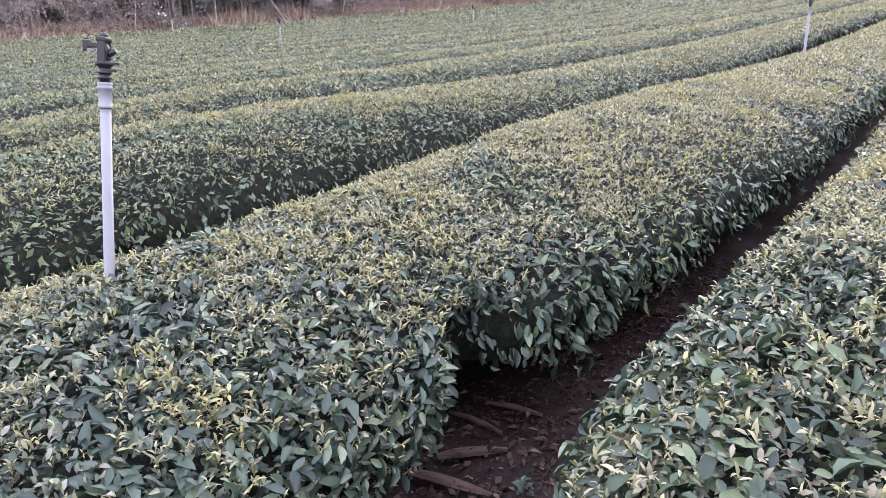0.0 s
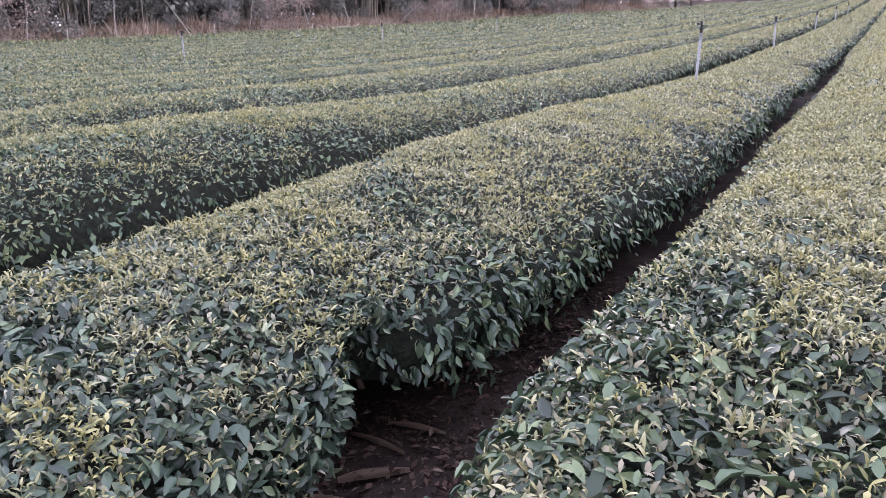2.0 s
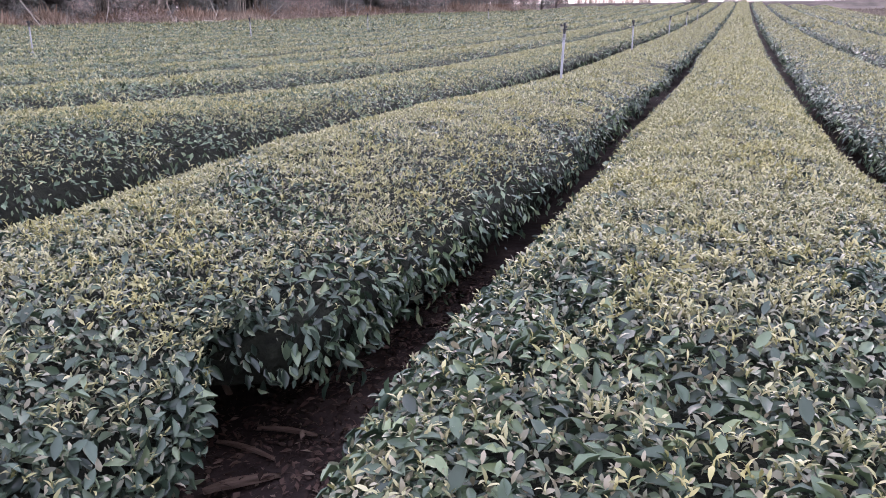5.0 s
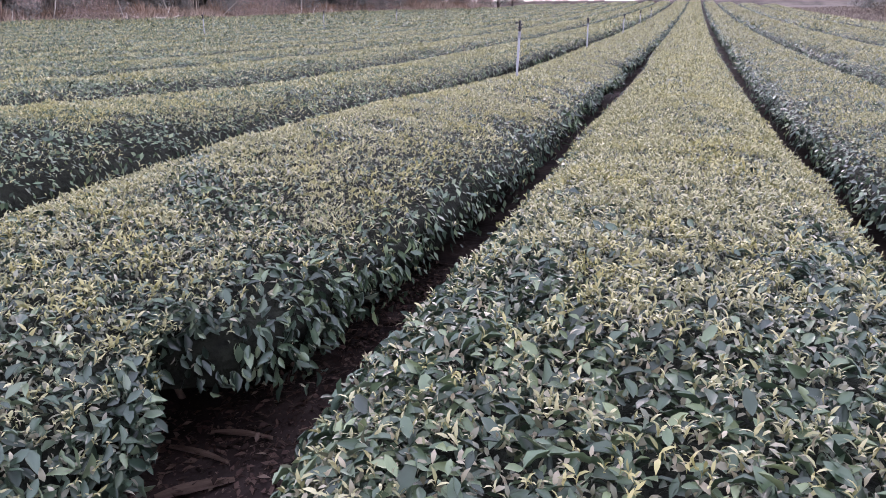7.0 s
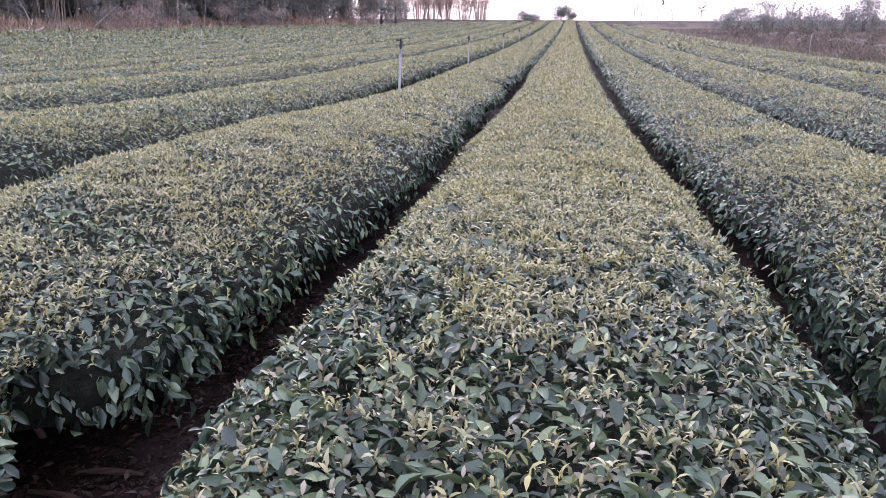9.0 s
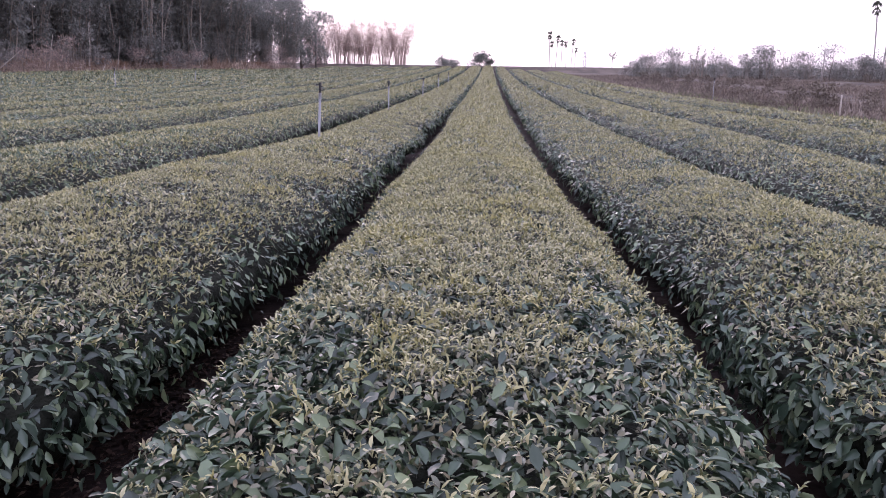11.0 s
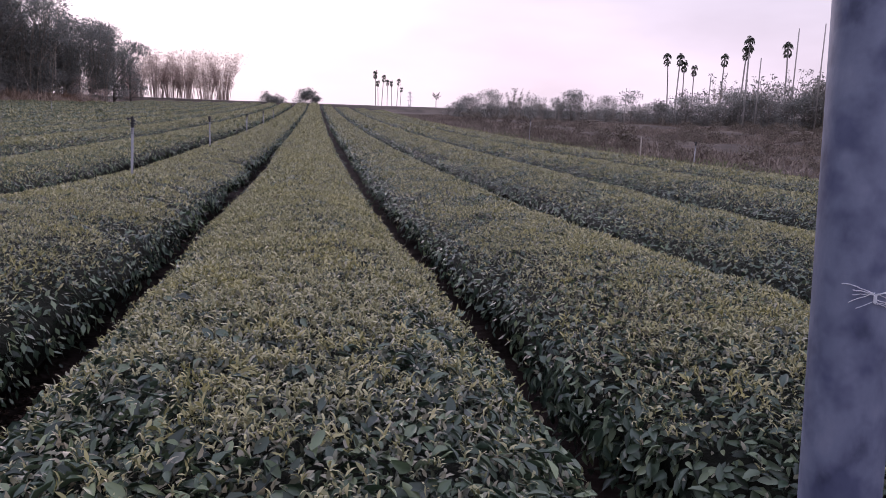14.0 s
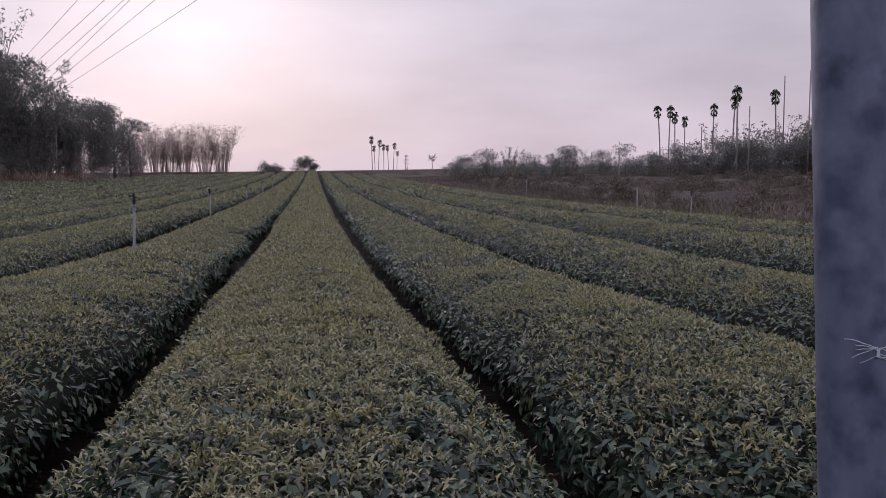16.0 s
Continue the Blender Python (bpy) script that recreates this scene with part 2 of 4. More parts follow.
LEAF_FULL = blade([(0.16, 0.55, 0.03), (0.45, 1.0, 0.05), (0.78, 0.62, 0.0)], 0.08)
LEAF_CURL = blade([(0.18, 0.62, 0.07), (0.48, 1.0, 0.08), (0.80, 0.58, -0.06)], 0.11)
LEAF_FLAT = blade([(0.14, 0.45, 0.0), (0.40, 0.95, -0.02), (0.74, 0.72, 0.02)], 0.05)
LEAF_ARCH = (np.array([(0, 0, 0), (0.34, 1, 0.11), (0.34, -1, 0.11), (0.70, 0.78, 0.08), (0.70, -0.78, 0.08), (1, 0, -0.10)]), [(0, 2, 1), (1, 2, 4, 3), (3, 4, 5)])
LEAF_MID = (np.array([(0, 0, 0), (0.5, 0, -0.05), (1, 0, -0.06), (0.45, 1, 0.06), (0.45, -1, 0.06)]), [(0, 1, 3), (1, 2, 3), (0, 4, 1), (1, 4, 2)])
LEAF_TRI = (np.array([(0, -0.8, 0), (0, 0.8, 0), (1.0, 0, -0.05)]), [(0, 1, 2)])
LEAF_LOW = (np.array([(0, 0, 0), (1, 0, -0.06), (0.45, 1, 0.0), (0.45, -1, 0.0)]), [(0, 1, 2), (0, 3, 1)])


def leaves(name, pattern, P, D, U, L, W):
    """One mesh of many leaves at P, along D, facing U, of length L and half-width W."""
    T, faces = pattern
    D = unit(D)
    S = unit(np.cross(D, U))
    U = np.cross(S, D)
    n, k = len(P), len(T)
    V = (P[:, None, :] + D[:, None, :] * (T[None, :, 0, None] * L[:, None, None]) + S[:, None, :] * (T[None, :, 1, None] * W[:, None, None])
         + U[:, None, :] * (T[None, :, 2, None] * L[:, None, None]))
    corner = np.array([c for f in faces for c in f])
    loops = (np.arange(n)[:, None] * k + corner[None, :]).ravel()
    sizes = np.tile([len(f) for f in faces], n)
    return raw_mesh(name, V.reshape(-1, 3), loops, sizes)


def tube(bm, pts, radii, sides=6, cap=True):
    """Round bar through the points."""
    rings = []
    for i, p in enumerate(pts):
        p = Vector(p)
        d = (Vector(pts[min(i + 1, len(pts) - 1)]) - Vector(pts[max(i - 1, 0)])).normalized()
        a = d.cross(Vector((0.31, 0.95, 0.05)) if abs(d.z) > 0.8 else Vector((0, 0, 1))).normalized()
        b = d.cross(a)
        r = radii[i] if hasattr(radii, "__len__") else radii
        rings.append([bm.verts.new(p + (a * math.cos(2 * math.pi * j / sides) + b * math.sin(2 * math.pi * j / sides)) * r) for j in range(sides)])
    for r0, r1 in zip(rings, rings[1:]):
        for j in range(sides):
            f = bm.faces.new((r0[j], r0[(j + 1) % sides], r1[(j + 1) % sides], r1[j]))
            f.smooth = True
    if cap:
        bm.faces.new(rings[-1])
        bm.faces.new(rings[0][::-1])


def lathe(bm, profile, sides=24, at=(0, 0, 0)):
    """Turned solid about z: profile of (radius, height)."""
    rings = [[bm.verts.new((at[0] + r * math.cos(2 * math.pi * j / sides), at[1] + r * math.sin(2 * math.pi * j / sides), at[2] + z)) for j in range(sides)] for r, z in profile]
    for r0, r1 in zip(rings, rings[1:]):
        for j in range(sides):
            bm.faces.new((r0[j], r0[(j + 1) % sides], r1[(j + 1) % sides], r1[j])).smooth = True
    bm.faces.new(rings[-1])
    bm.faces.new(rings[0][::-1])


def block(bm, centre, size, turn=0.0, bevel=0.0):
    made = bmesh.ops.create_cube(bm, size=1.0, matrix=Matrix.Translation(centre) @ Matrix.Rotation(turn, 4, "Z") @ Matrix.Diagonal((*size, 1)))
    if bevel > 0:
        es = list({e for v in made["verts"] for e in v.link_edges})
        bmesh.ops.bevel(bm, geom=es, offset=bevel, segments=2, affect="EDGES", profile=0.6)


def wave(x, y, seed=0):
    """Cheap smooth noise of about -1 to 1, for numpy arrays."""
    r = np.random.RandomState(seed)
    out = 0
    for k in range(6):
        fx, fy, ph = r.uniform(-1, 1), r.uniform(-1, 1), r.uniform(0, 6.28)
        q = 1.0 + 0.5 * k
        out = out + np.sin(q * (fx * x + fy * y) * 1.6 + ph) / (1 + 0.35 * k)
    return out / 2.6


# ---- the lie of the land ----
TEA_EDGE_N = 122.0
EDGE = [(-50, 0), (-46, 12), (-44, 20), (-36.5, 48), (-34.5, 74), (-24.5, 95)]  # foot of the wood
EDGE_X, EDGE_Y = [p[0] for p in EDGE], [p[1] for p in EDGE]


def land(x, y):
    x, y = np.asarray(x, dtype=float), np.asarray(y, dtype=float)
    yy = np.clip(y - 18, 0, 107)
    far = 0.00243 * yy ** 1.5 - 0.012 * np.clip(y - 130, 0, 400) + 0.8 * np.clip((y - 121) / 4, 0, 1)
    left = 0.45 * (np.clip(-x - 14, 0, 30) / 26) ** 1.2 * np.clip(1.3 - y / 100, 0.2, 1)
    out = np.clip((np.interp(y, EDGE_Y, EDGE_X) + 3.4 - x) / 5.0, 0, 1)
    left = left + 1.15 * out * out * (3 - 2 * out) * np.clip((108 - y) / 12, 0, 1)
    right = 0.25 * np.clip((x - 10) / 30, 0, 1) ** 1.5
    return far + left + right


def lz(x, y):
    return float(land(x, y))


def grid_mesh(name, xs, ys, rough):
    X, Y = np.meshgrid(xs, ys)
    Z = land(X, Y) + rough(X, Y)
    V = np.stack([X, Y, Z], axis=-1).reshape(-1, 3)
    nx, ny = len(xs), len(ys)
    i = (np.arange(ny - 1)[:, None] * nx + np.arange(nx - 1)[None, :]).ravel()
    loops = np.stack([i, i + 1, i + nx + 1, i + nx], axis=1).ravel()
    return raw_mesh(name, V, loops, np.full(len(i), 4))


def build_ground():
    xs = np.concatenate([[-2500, -900, -400, -200, -120, -80], np.arange(-60, -4, 2.0), np.arange(-4, 5, 0.09), np.arange(5, 80, 1.5), [100, 140, 200, 400, 900, 2500]])
    ys = np.concatenate([[-2500, -600, -200, -60, -20, -8, -3], np.arange(-1, 7, 0.09), np.arange(7, 40, 1.0), np.arange(40, 170, 3.0), [190, 230, 300, 400, 600, 1200, 3000]])

    def rough(X, Y):
        near = np.exp(-((np.hypot(X, Y - 2)) / 7) ** 2)
        bank = 0.35 * np.clip((X - 13) / 10, 0, 1) * np.clip((90 - np.abs(Y - 40)) / 40, 0, 1) * wave(X * 0.25, Y * 0.35, 5)
        return near * (0.018 * wave(X * 4, Y * 4, 3) + 0.008 * wave(X * 14, Y * 14, 4)) + np.where(X > 13, bank, 0)

    me = grid_mesh("ground", xs, ys, rough)
    co = np.empty(len(me.vertices) * 3, dtype=np.float32)
    me.vertices.foreach_get("co", co)
    x, y = co[0::3], co[1::3]
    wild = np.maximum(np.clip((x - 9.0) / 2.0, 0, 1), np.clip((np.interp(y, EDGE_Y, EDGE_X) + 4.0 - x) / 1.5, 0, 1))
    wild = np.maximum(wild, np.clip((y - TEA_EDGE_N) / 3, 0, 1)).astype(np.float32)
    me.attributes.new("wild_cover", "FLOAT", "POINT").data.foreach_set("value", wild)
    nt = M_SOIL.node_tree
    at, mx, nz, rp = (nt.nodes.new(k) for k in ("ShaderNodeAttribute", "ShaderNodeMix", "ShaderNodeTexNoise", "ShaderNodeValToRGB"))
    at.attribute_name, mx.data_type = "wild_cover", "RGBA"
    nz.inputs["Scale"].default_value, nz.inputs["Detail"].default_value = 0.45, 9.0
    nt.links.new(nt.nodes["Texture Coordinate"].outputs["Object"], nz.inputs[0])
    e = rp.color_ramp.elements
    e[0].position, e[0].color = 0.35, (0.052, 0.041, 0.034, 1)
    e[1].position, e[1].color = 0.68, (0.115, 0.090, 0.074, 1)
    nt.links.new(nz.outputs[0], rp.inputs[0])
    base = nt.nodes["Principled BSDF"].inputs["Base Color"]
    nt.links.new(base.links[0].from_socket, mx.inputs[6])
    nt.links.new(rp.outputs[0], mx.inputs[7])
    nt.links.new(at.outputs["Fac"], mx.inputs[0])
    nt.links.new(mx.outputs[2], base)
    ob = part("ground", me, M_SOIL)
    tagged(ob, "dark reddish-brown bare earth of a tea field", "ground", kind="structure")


build_ground()


# ---- tea hedges ----
PROFILE_N = 2.15


def profile(a):
    """Cross-section of a clipped hedge: (sideways, upwards) from -1 to 1 and 0 to 1."""
    s, c = np.sin(a), np.cos(a)
    x = np.sign(s) * np.abs(s) ** (2 / PROFILE_N)
    z = np.where(c > 0, np.abs(c) ** (2 / PROFILE_N), -1.0 * np.abs(c) ** 0.8)
    x = np.where(c > 0, x, np.sign(s) * (1 - 0.17 * np.abs(c)))
    return x, z


A_TAB = np.linspace(-2.05, 2.05, 241)
_px, _pz = profile(A_TAB)
_len = np.concatenate(([0], np.cumsum(np.hypot(np.diff(_px) * 0.9, np.diff(_pz) * 0.42))))
A_LEN = _len[-1]


KNOT_Y = (1, 2, 3, 4.5, 6.5, 9, 13, 20, 35, 110)


def along(v):
    """A constant, or one value for each knot along the row."""
    return np.full(len(KNOT_Y), float(v)) if np.isscalar(v) else np.array(v, dtype=float)


class Hedge:
    def __init__(self, xc, left, right, height, y0, y1, seed, bays=(), lush=1.0, hems=()):
        self.bays, self.hems = bays, hems
        self.left, self.right, self.height = along(left), along(right), along(height)
        self.half = float(self.left.mean() + self.right.mean()) / 2
        self.xc, self.y0, self.y1, self.seed = xc, y0, y1, seed
        self.zmid = 0.48
        self.lush = lush

    def surface(self, a, y, inset=0.0):
        px, pz = profile(a)
        near = np.clip((y - self.y0) / 0.55, 0, 1)
        far = np.clip((self.y1 - y) / 0.8, 0, 1)
        end = np.sqrt(1 - (1 - near) ** 2 * 0.75) * np.sqrt(1 - (1 - far) ** 2 * 0.7)
        side = np.sign(a) * 37
        w = np.where(a < 0, np.interp(y, KNOT_Y, self.left), np.interp(y, KNOT_Y, self.right))
        w = w * (1.0 + 0.025 * wave(y * 0.9 + side, side, self.seed) + 0.045 * wave(y * 3.1 + side, a * 1.5, self.seed + 1)) * end
        for side_of, yb, span, deep, lift in self.bays:
            w = w - np.where(np.sign(a) == side_of, deep * np.exp(-((y - yb) / span) ** 2) * np.clip((np.abs(a) - lift) * 1.6, 0, 1), 0)
        h = (np.interp(y, KNOT_Y, self.height) - self.zmid) * (1 + 0.04 * wave(y * 0.7, a, self.seed + 2)) * end
        h = h + 0.012 * wave(y * 4, px * 5, self.seed + 3) + 0.016 * wave(y * 11, px * 10, self.seed + 5)
        # Dark shell moves outward low on the sides, standing in for furrow shade.
        x = self.xc + px * (w - inset * (1 - 0.3 * np.clip((np.abs(a) - 1.1) / 0.4, 0, 1)))
        hem = 0.66 if abs(self.xc) < 5 else 0.9
        for side_of, yb, span, lift in self.hems:
            hem = hem - np.where(np.sign(a) == side_of, lift * np.exp(-((y - yb) / span) ** 2), 0)
        z = self.zmid + pz * np.where(pz > 0, np.maximum(h - inset, 0.02), self.zmid * hem)
        return np.stack([x, y, z + land(x, y)], axis=1)

    def frame_at(self, a, y):
        P = self.surface(a, y)
        e = 0.02
        Ta = unit(self.surface(a + e, y) - P)
        Ty = unit(self.surface(a, y + e) - P)
        N = unit(np.cross(Ty, -Ta))
        N = np.where((N[:, 2:3] < -0.6), -N, N)
        return P, N, Ta, Ty


BANDS = [  # distance from, to, mature per m2, shoots per m2, size factor, pattern, leaves per shoot, small leaves per m2
    (0.0, 2.6, 2400, 3000, 0.74, LEAF_FULL, 4, 5200),
    (2.6, 3.6, 1800, 3400, 0.70, LEAF_FULL, 4, 4200),
    (3.6, 7.5, 1200, 3000, 0.66, LEAF_LOW, 3, 2400),
    (7.5, 17.0, 760, 1700, 1.0, LEAF_TRI, 1, 750),
    (17.0, 38.0, 250, 560, 1.6, LEAF_TRI, 1, 230),
    (38.0, 140.0, 40, 90, 3.4, LEAF_TRI, 1, 36),
]
HEART = np.array((0.15, 0.4))


def in_sight(x, y):
    b = np.degrees(np.arctan2(x - HEART[0], y - HEART[1]))
    return ((b > -74) & (b < 47)) | (np.hypot(x - HEART[0], y - HEART[1]) < 3.5)


def scatter(h, density, d0, d1, rs):
    """Random (a, y) on the hedge within a range of distance."""
    dx = abs(h.xc - HEART[0])
    ymax = min(h.y1, HEART[1] + math.sqrt(max((d1 * 1.12) ** 2 - max(dx - 1.2, 0) ** 2, 0.0)))
    ymin = max(h.y0, HEART[1] + (math.sqrt((d0 * 0.9) ** 2 - (dx + 1.2) ** 2) if d0 * 0.9 > dx + 1.2 else -9))
    if ymax <= ymin:
        return np.zeros(0), np.zeros(0)
    n = int(density * (ymax - ymin) * A_LEN * h.half / 0.9)
    a = np.interp(rs.uniform(0, A_LEN, n), _len, A_TAB)
    y = rs.uniform(ymin, ymax, n)
    d = np.hypot(h.xc - HEART[0], y - HEART[1]) * rs.uniform(0.9, 1.1, n)
    keep = (d >= d0) & (d < d1) & (in_sight(h.xc + 0 * y, y) | (rs.uniform(0, 1, n) < 0.2))
    # thinner low on the sides, and least where a side turns away from the walk
    away = np.where(h.xc < -1, a < -0.9, np.where(h.xc > 1, a > 0.9, False))
    low = np.clip(1.0 - np.where(y < 3.4, 0.4, 0.9) * np.clip(np.abs(a) - 1.08, 0, 1), 0.35, 1)
    keep &= rs.uniform(0, 1, n) < low * np.where(away, 0.3, 1.0)
    return a[keep], y[keep]


def flank_of(a, y):
    """0 on the clipped top, 1 on the steep sides, less at the leafy ends of the rows."""
    return np.clip((np.abs(a) - 0.85) / 0.45, 0, 1) * np.clip((y - 1.0) / 1.4, 0.3, 1)


def shoot_share(h, a, y):
    """How many of the shoots stand here: thick on the clipped top, thin on the sides and at the hedge's ragged end."""
    reach = 1.6 if h.xc < -5 else 1.95 if h.xc < -1 else 1.8 if h.xc < 1 else 1.6
    top = np.clip(reach - np.abs(a) / 0.8, 0.08, 1) * (1 - 0.8 * flank_of(a, y))
    endy = np.clip((y - (2.2 if h.xc > -1 else 2.45) - 0.25 * np.sin(a * 3 + h.seed)) / 0.45, 0.66 if h.xc < -1 else 0.2, 1)
    tuft = np.clip(0.8 + 1.3 * wave(y * 17, np.sin(a) * 15, h.seed + 10), 0.1, 1.15)
    clump = np.where(y < 3.2, tuft, 0.5 + 0.5 * tuft) * np.clip(0.8 + 0.8 * wave(y * 2.6, np.sin(a) * 4, h.seed + 9), 0.08, 1)
    # Extra pale shoots with distance imitate haze lightening the far rows.
    far = 1 + (0.15 if h.xc > 1 else 0.5) * np.clip((y - 3.5) / 12, 0, 1)
    return np.clip(top * endy * clump * h.lush * far, 0, 1)


def hedge_leaves(h, rs):
    """Lists of (pattern, P, D, U, L, W) for mature leaves and shoots."""
    old, young, half = [], [], []
    for d0, d1, dm, ds, size, pat, fans, dl in BANDS:
        a, y = scatter(h, dm, d0, d1, rs)
        # Thinning the flanks bares the dark shell, which imitates their shade.
        thin = rs.uniform(0, 1, len(a)) < (1 - 0.6 * shoot_share(h, a, y)) * (1 - (0.3 if abs(h.xc) < 3 else 0.45) * flank_of(a, y))
        a, y = a[thin], y[thin]
        if len(a):
            P, N, Ta, Ty = h.frame_at(a, y)
            n = len(a)
            share = shoot_share(h, a, y)
            ang = rs.uniform(0, 2 * math.pi, n)[:, None]
            R = Ta * np.cos(ang) + Ty * np.sin(ang)
            flank = flank_of(a, y)
            D = R * (1 - 0.5 * flank)[:, None] + N * rs.uniform(-0.1, 1.0, n)[:, None]
            D[:, 2] -= rs.uniform(0.3, 1.3, n) * flank
            U = N + rs.normal(0, 0.5 if d0 < 7 else 0.34, (n, 3)) + np.array((0, 0, 0.35))
            L = (0.038 + 0.042 * rs.uniform(0, 1, n) ** 1.3) * size * (1.15 - 0.5 * share) * (1 + 0.12 * flank)
            sink = rs.uniform(-0.10, 0.022, n) * min(size, 1.6)
            P = P + N * sink[:, None] - D * (L * 0.3)[:, None]
            W = L * rs.uniform(0.19, 0.26, n)
            if pat is LEAF_FULL:
                for j, shape in enumerate((LEAF_FULL, LEAF_CURL, LEAF_FLAT)):
                    old.append((shape, P[j::3], D[j::3], U[j::3], L[j::3], W[j::3]))
            else:
                old.append((pat, P, D, U, L, W))
        if dl:
            a, y = scatter(h, dl, d0, d1, rs)
            keep = rs.uniform(0, 1, len(a)) < np.clip(0.25 + 1.2 * shoot_share(h, a, y), 0, 1) * (1 - 0.88 * flank_of(a, y))
            a, y = a[keep], y[keep]
            if len(a):
                P, N, Ta, Ty = h.frame_at(a, y)
                n = len(a)
                D = N * rs.uniform(-0.1, 0.9, n)[:, None] + rs.normal(0, 0.75, (n, 3))
                U = N * 0.7 + rs.normal(0, 0.6, (n, 3)) + np.array((0, 0, 0.4))
                L = rs.uniform(0.018, 0.044, n) * size * 1.1
                half.append((LEAF_ARCH if d0 < 3 else LEAF_LOW if d0 < 7 else LEAF_TRI, P + N * rs.uniform(-0.05, 0.012, n)[:, None], D, U, L, L * rs.uniform(0.15, 0.23, n)))
        a, y = scatter(h, ds, d0, d1, rs)
        if len(a):
            keep = rs.uniform(0, 1, len(a)) < shoot_share(h, a, y)
            a, y = a[keep], y[keep]
            P, N, Ta, Ty = h.frame_at(a, y)
            n = len(a)
            near = d0 < 3
            axis = unit(N * 0.45 + np.array((0, 0, 0.7)) + rs.normal(0, 0.30, (n, 3)))
            turn = rs.uniform(0, 6.28, n)
            tall = rs.uniform(0.6, 1.35, n)
            base = P + N * rs.uniform(-0.012, 0.014, n)[:, None]
            for fan in range(fans):
                # a bud and the narrow leaves that spread from it
                th = turn + fan * 2.4
                out = np.stack([np.cos(th), np.sin(th), np.zeros(n)], axis=1)
                rise = rs.uniform(0.1, 0.9, n) if fan else rs.uniform(0.6, 1.2, n)
                D = axis * rise[:, None] + out * (rs.uniform(0.5, 1.1, n) * (0.35 if fan == 0 and fans > 1 else 1))[:, None] + rs.normal(0, 0.2, (n, 3))
                U = axis - out * rs.uniform(0.1, 0.8, n)[:, None] + rs.normal(0, 0.25, (n, 3))
                L = (0.020 + 0.022 * rs.uniform(0, 1, n)) * tall * (0.68 if near else 0.72 if d0 < 7 else size)
                young.append((LEAF_ARCH if near else LEAF_LOW if d0 < 7 else LEAF_TRI, base + axis * (0.006 * fan * tall)[:, None], D, U, L, L * (rs.uniform(0.10, 0.165, n) if near else rs.uniform(0.13, 0.2, n) if d0 < 7 else rs.uniform(0.22, 0.36, n))))
    return old, young, half


def join_leaves(name, groups):
    """One mesh out of several groups of leaves."""
    verts, loops, sizes, base = [], [], [], 0
    for pat, P, D, U, L, W in groups:
        T, faces = pat
        D = unit(D)
        S = unit(np.cross(D, U))
        U = np.cross(S, D)
        n, k = len(P), len(T)
        V = (P[:, None, :] + D[:, None, :] * (T[None, :, 0, None] * L[:, None, None]) + S[:, None, :] * (T[None, :, 1, None] * W[:, None, None])
             + U[:, None, :] * (T[None, :, 2, None] * L[:, None, None]))
        corner = np.array([c for f in faces for c in f])
        verts.append(V.reshape(-1, 3))
        loops.append((base + np.arange(n)[:, None] * k + corner[None, :]).ravel())
        sizes.append(np.tile([len(f) for f in faces], n))
        base += n * k
    return raw_mesh(name, np.concatenate(verts), np.concatenate(loops), np.concatenate(sizes), smooth=True)


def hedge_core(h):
    # Closed dark shell added behind the leaves; it reads as shade between them.
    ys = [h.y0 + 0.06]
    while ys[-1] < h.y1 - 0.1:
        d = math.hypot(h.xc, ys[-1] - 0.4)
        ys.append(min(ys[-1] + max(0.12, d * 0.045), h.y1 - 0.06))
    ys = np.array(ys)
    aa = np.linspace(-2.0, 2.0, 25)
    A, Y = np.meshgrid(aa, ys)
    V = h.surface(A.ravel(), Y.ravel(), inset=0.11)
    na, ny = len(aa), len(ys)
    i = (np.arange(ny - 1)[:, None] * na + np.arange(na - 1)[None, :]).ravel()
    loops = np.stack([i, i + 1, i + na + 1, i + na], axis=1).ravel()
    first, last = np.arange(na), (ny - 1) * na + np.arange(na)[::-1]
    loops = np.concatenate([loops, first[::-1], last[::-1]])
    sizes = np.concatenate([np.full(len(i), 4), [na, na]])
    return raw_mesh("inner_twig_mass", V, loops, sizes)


def hedge_stems(h, rs):
    bm = bmesh.new()
    y = h.y0 + 0.3
    while y < min(h.y1, h.y0 + 9):
        for k in range(3):
            x = h.xc + rs.uniform(-0.35, 0.35)
            yy = y + rs.uniform(-0.15, 0.15)
            g = lz(x, yy)
            tx, ty = x + rs.uniform(-0.35, 0.35), yy + rs.uniform(-0.3, 0.3)
            tube(bm, [(x, yy, g - 0.03), (x * 0.6 + tx * 0.4, (yy + ty) / 2, g + 0.16), (tx, ty, g + 0.42)], [0.017, 0.012, 0.007], 5)
        y += 0.38
    return bm


HEDGES = {}


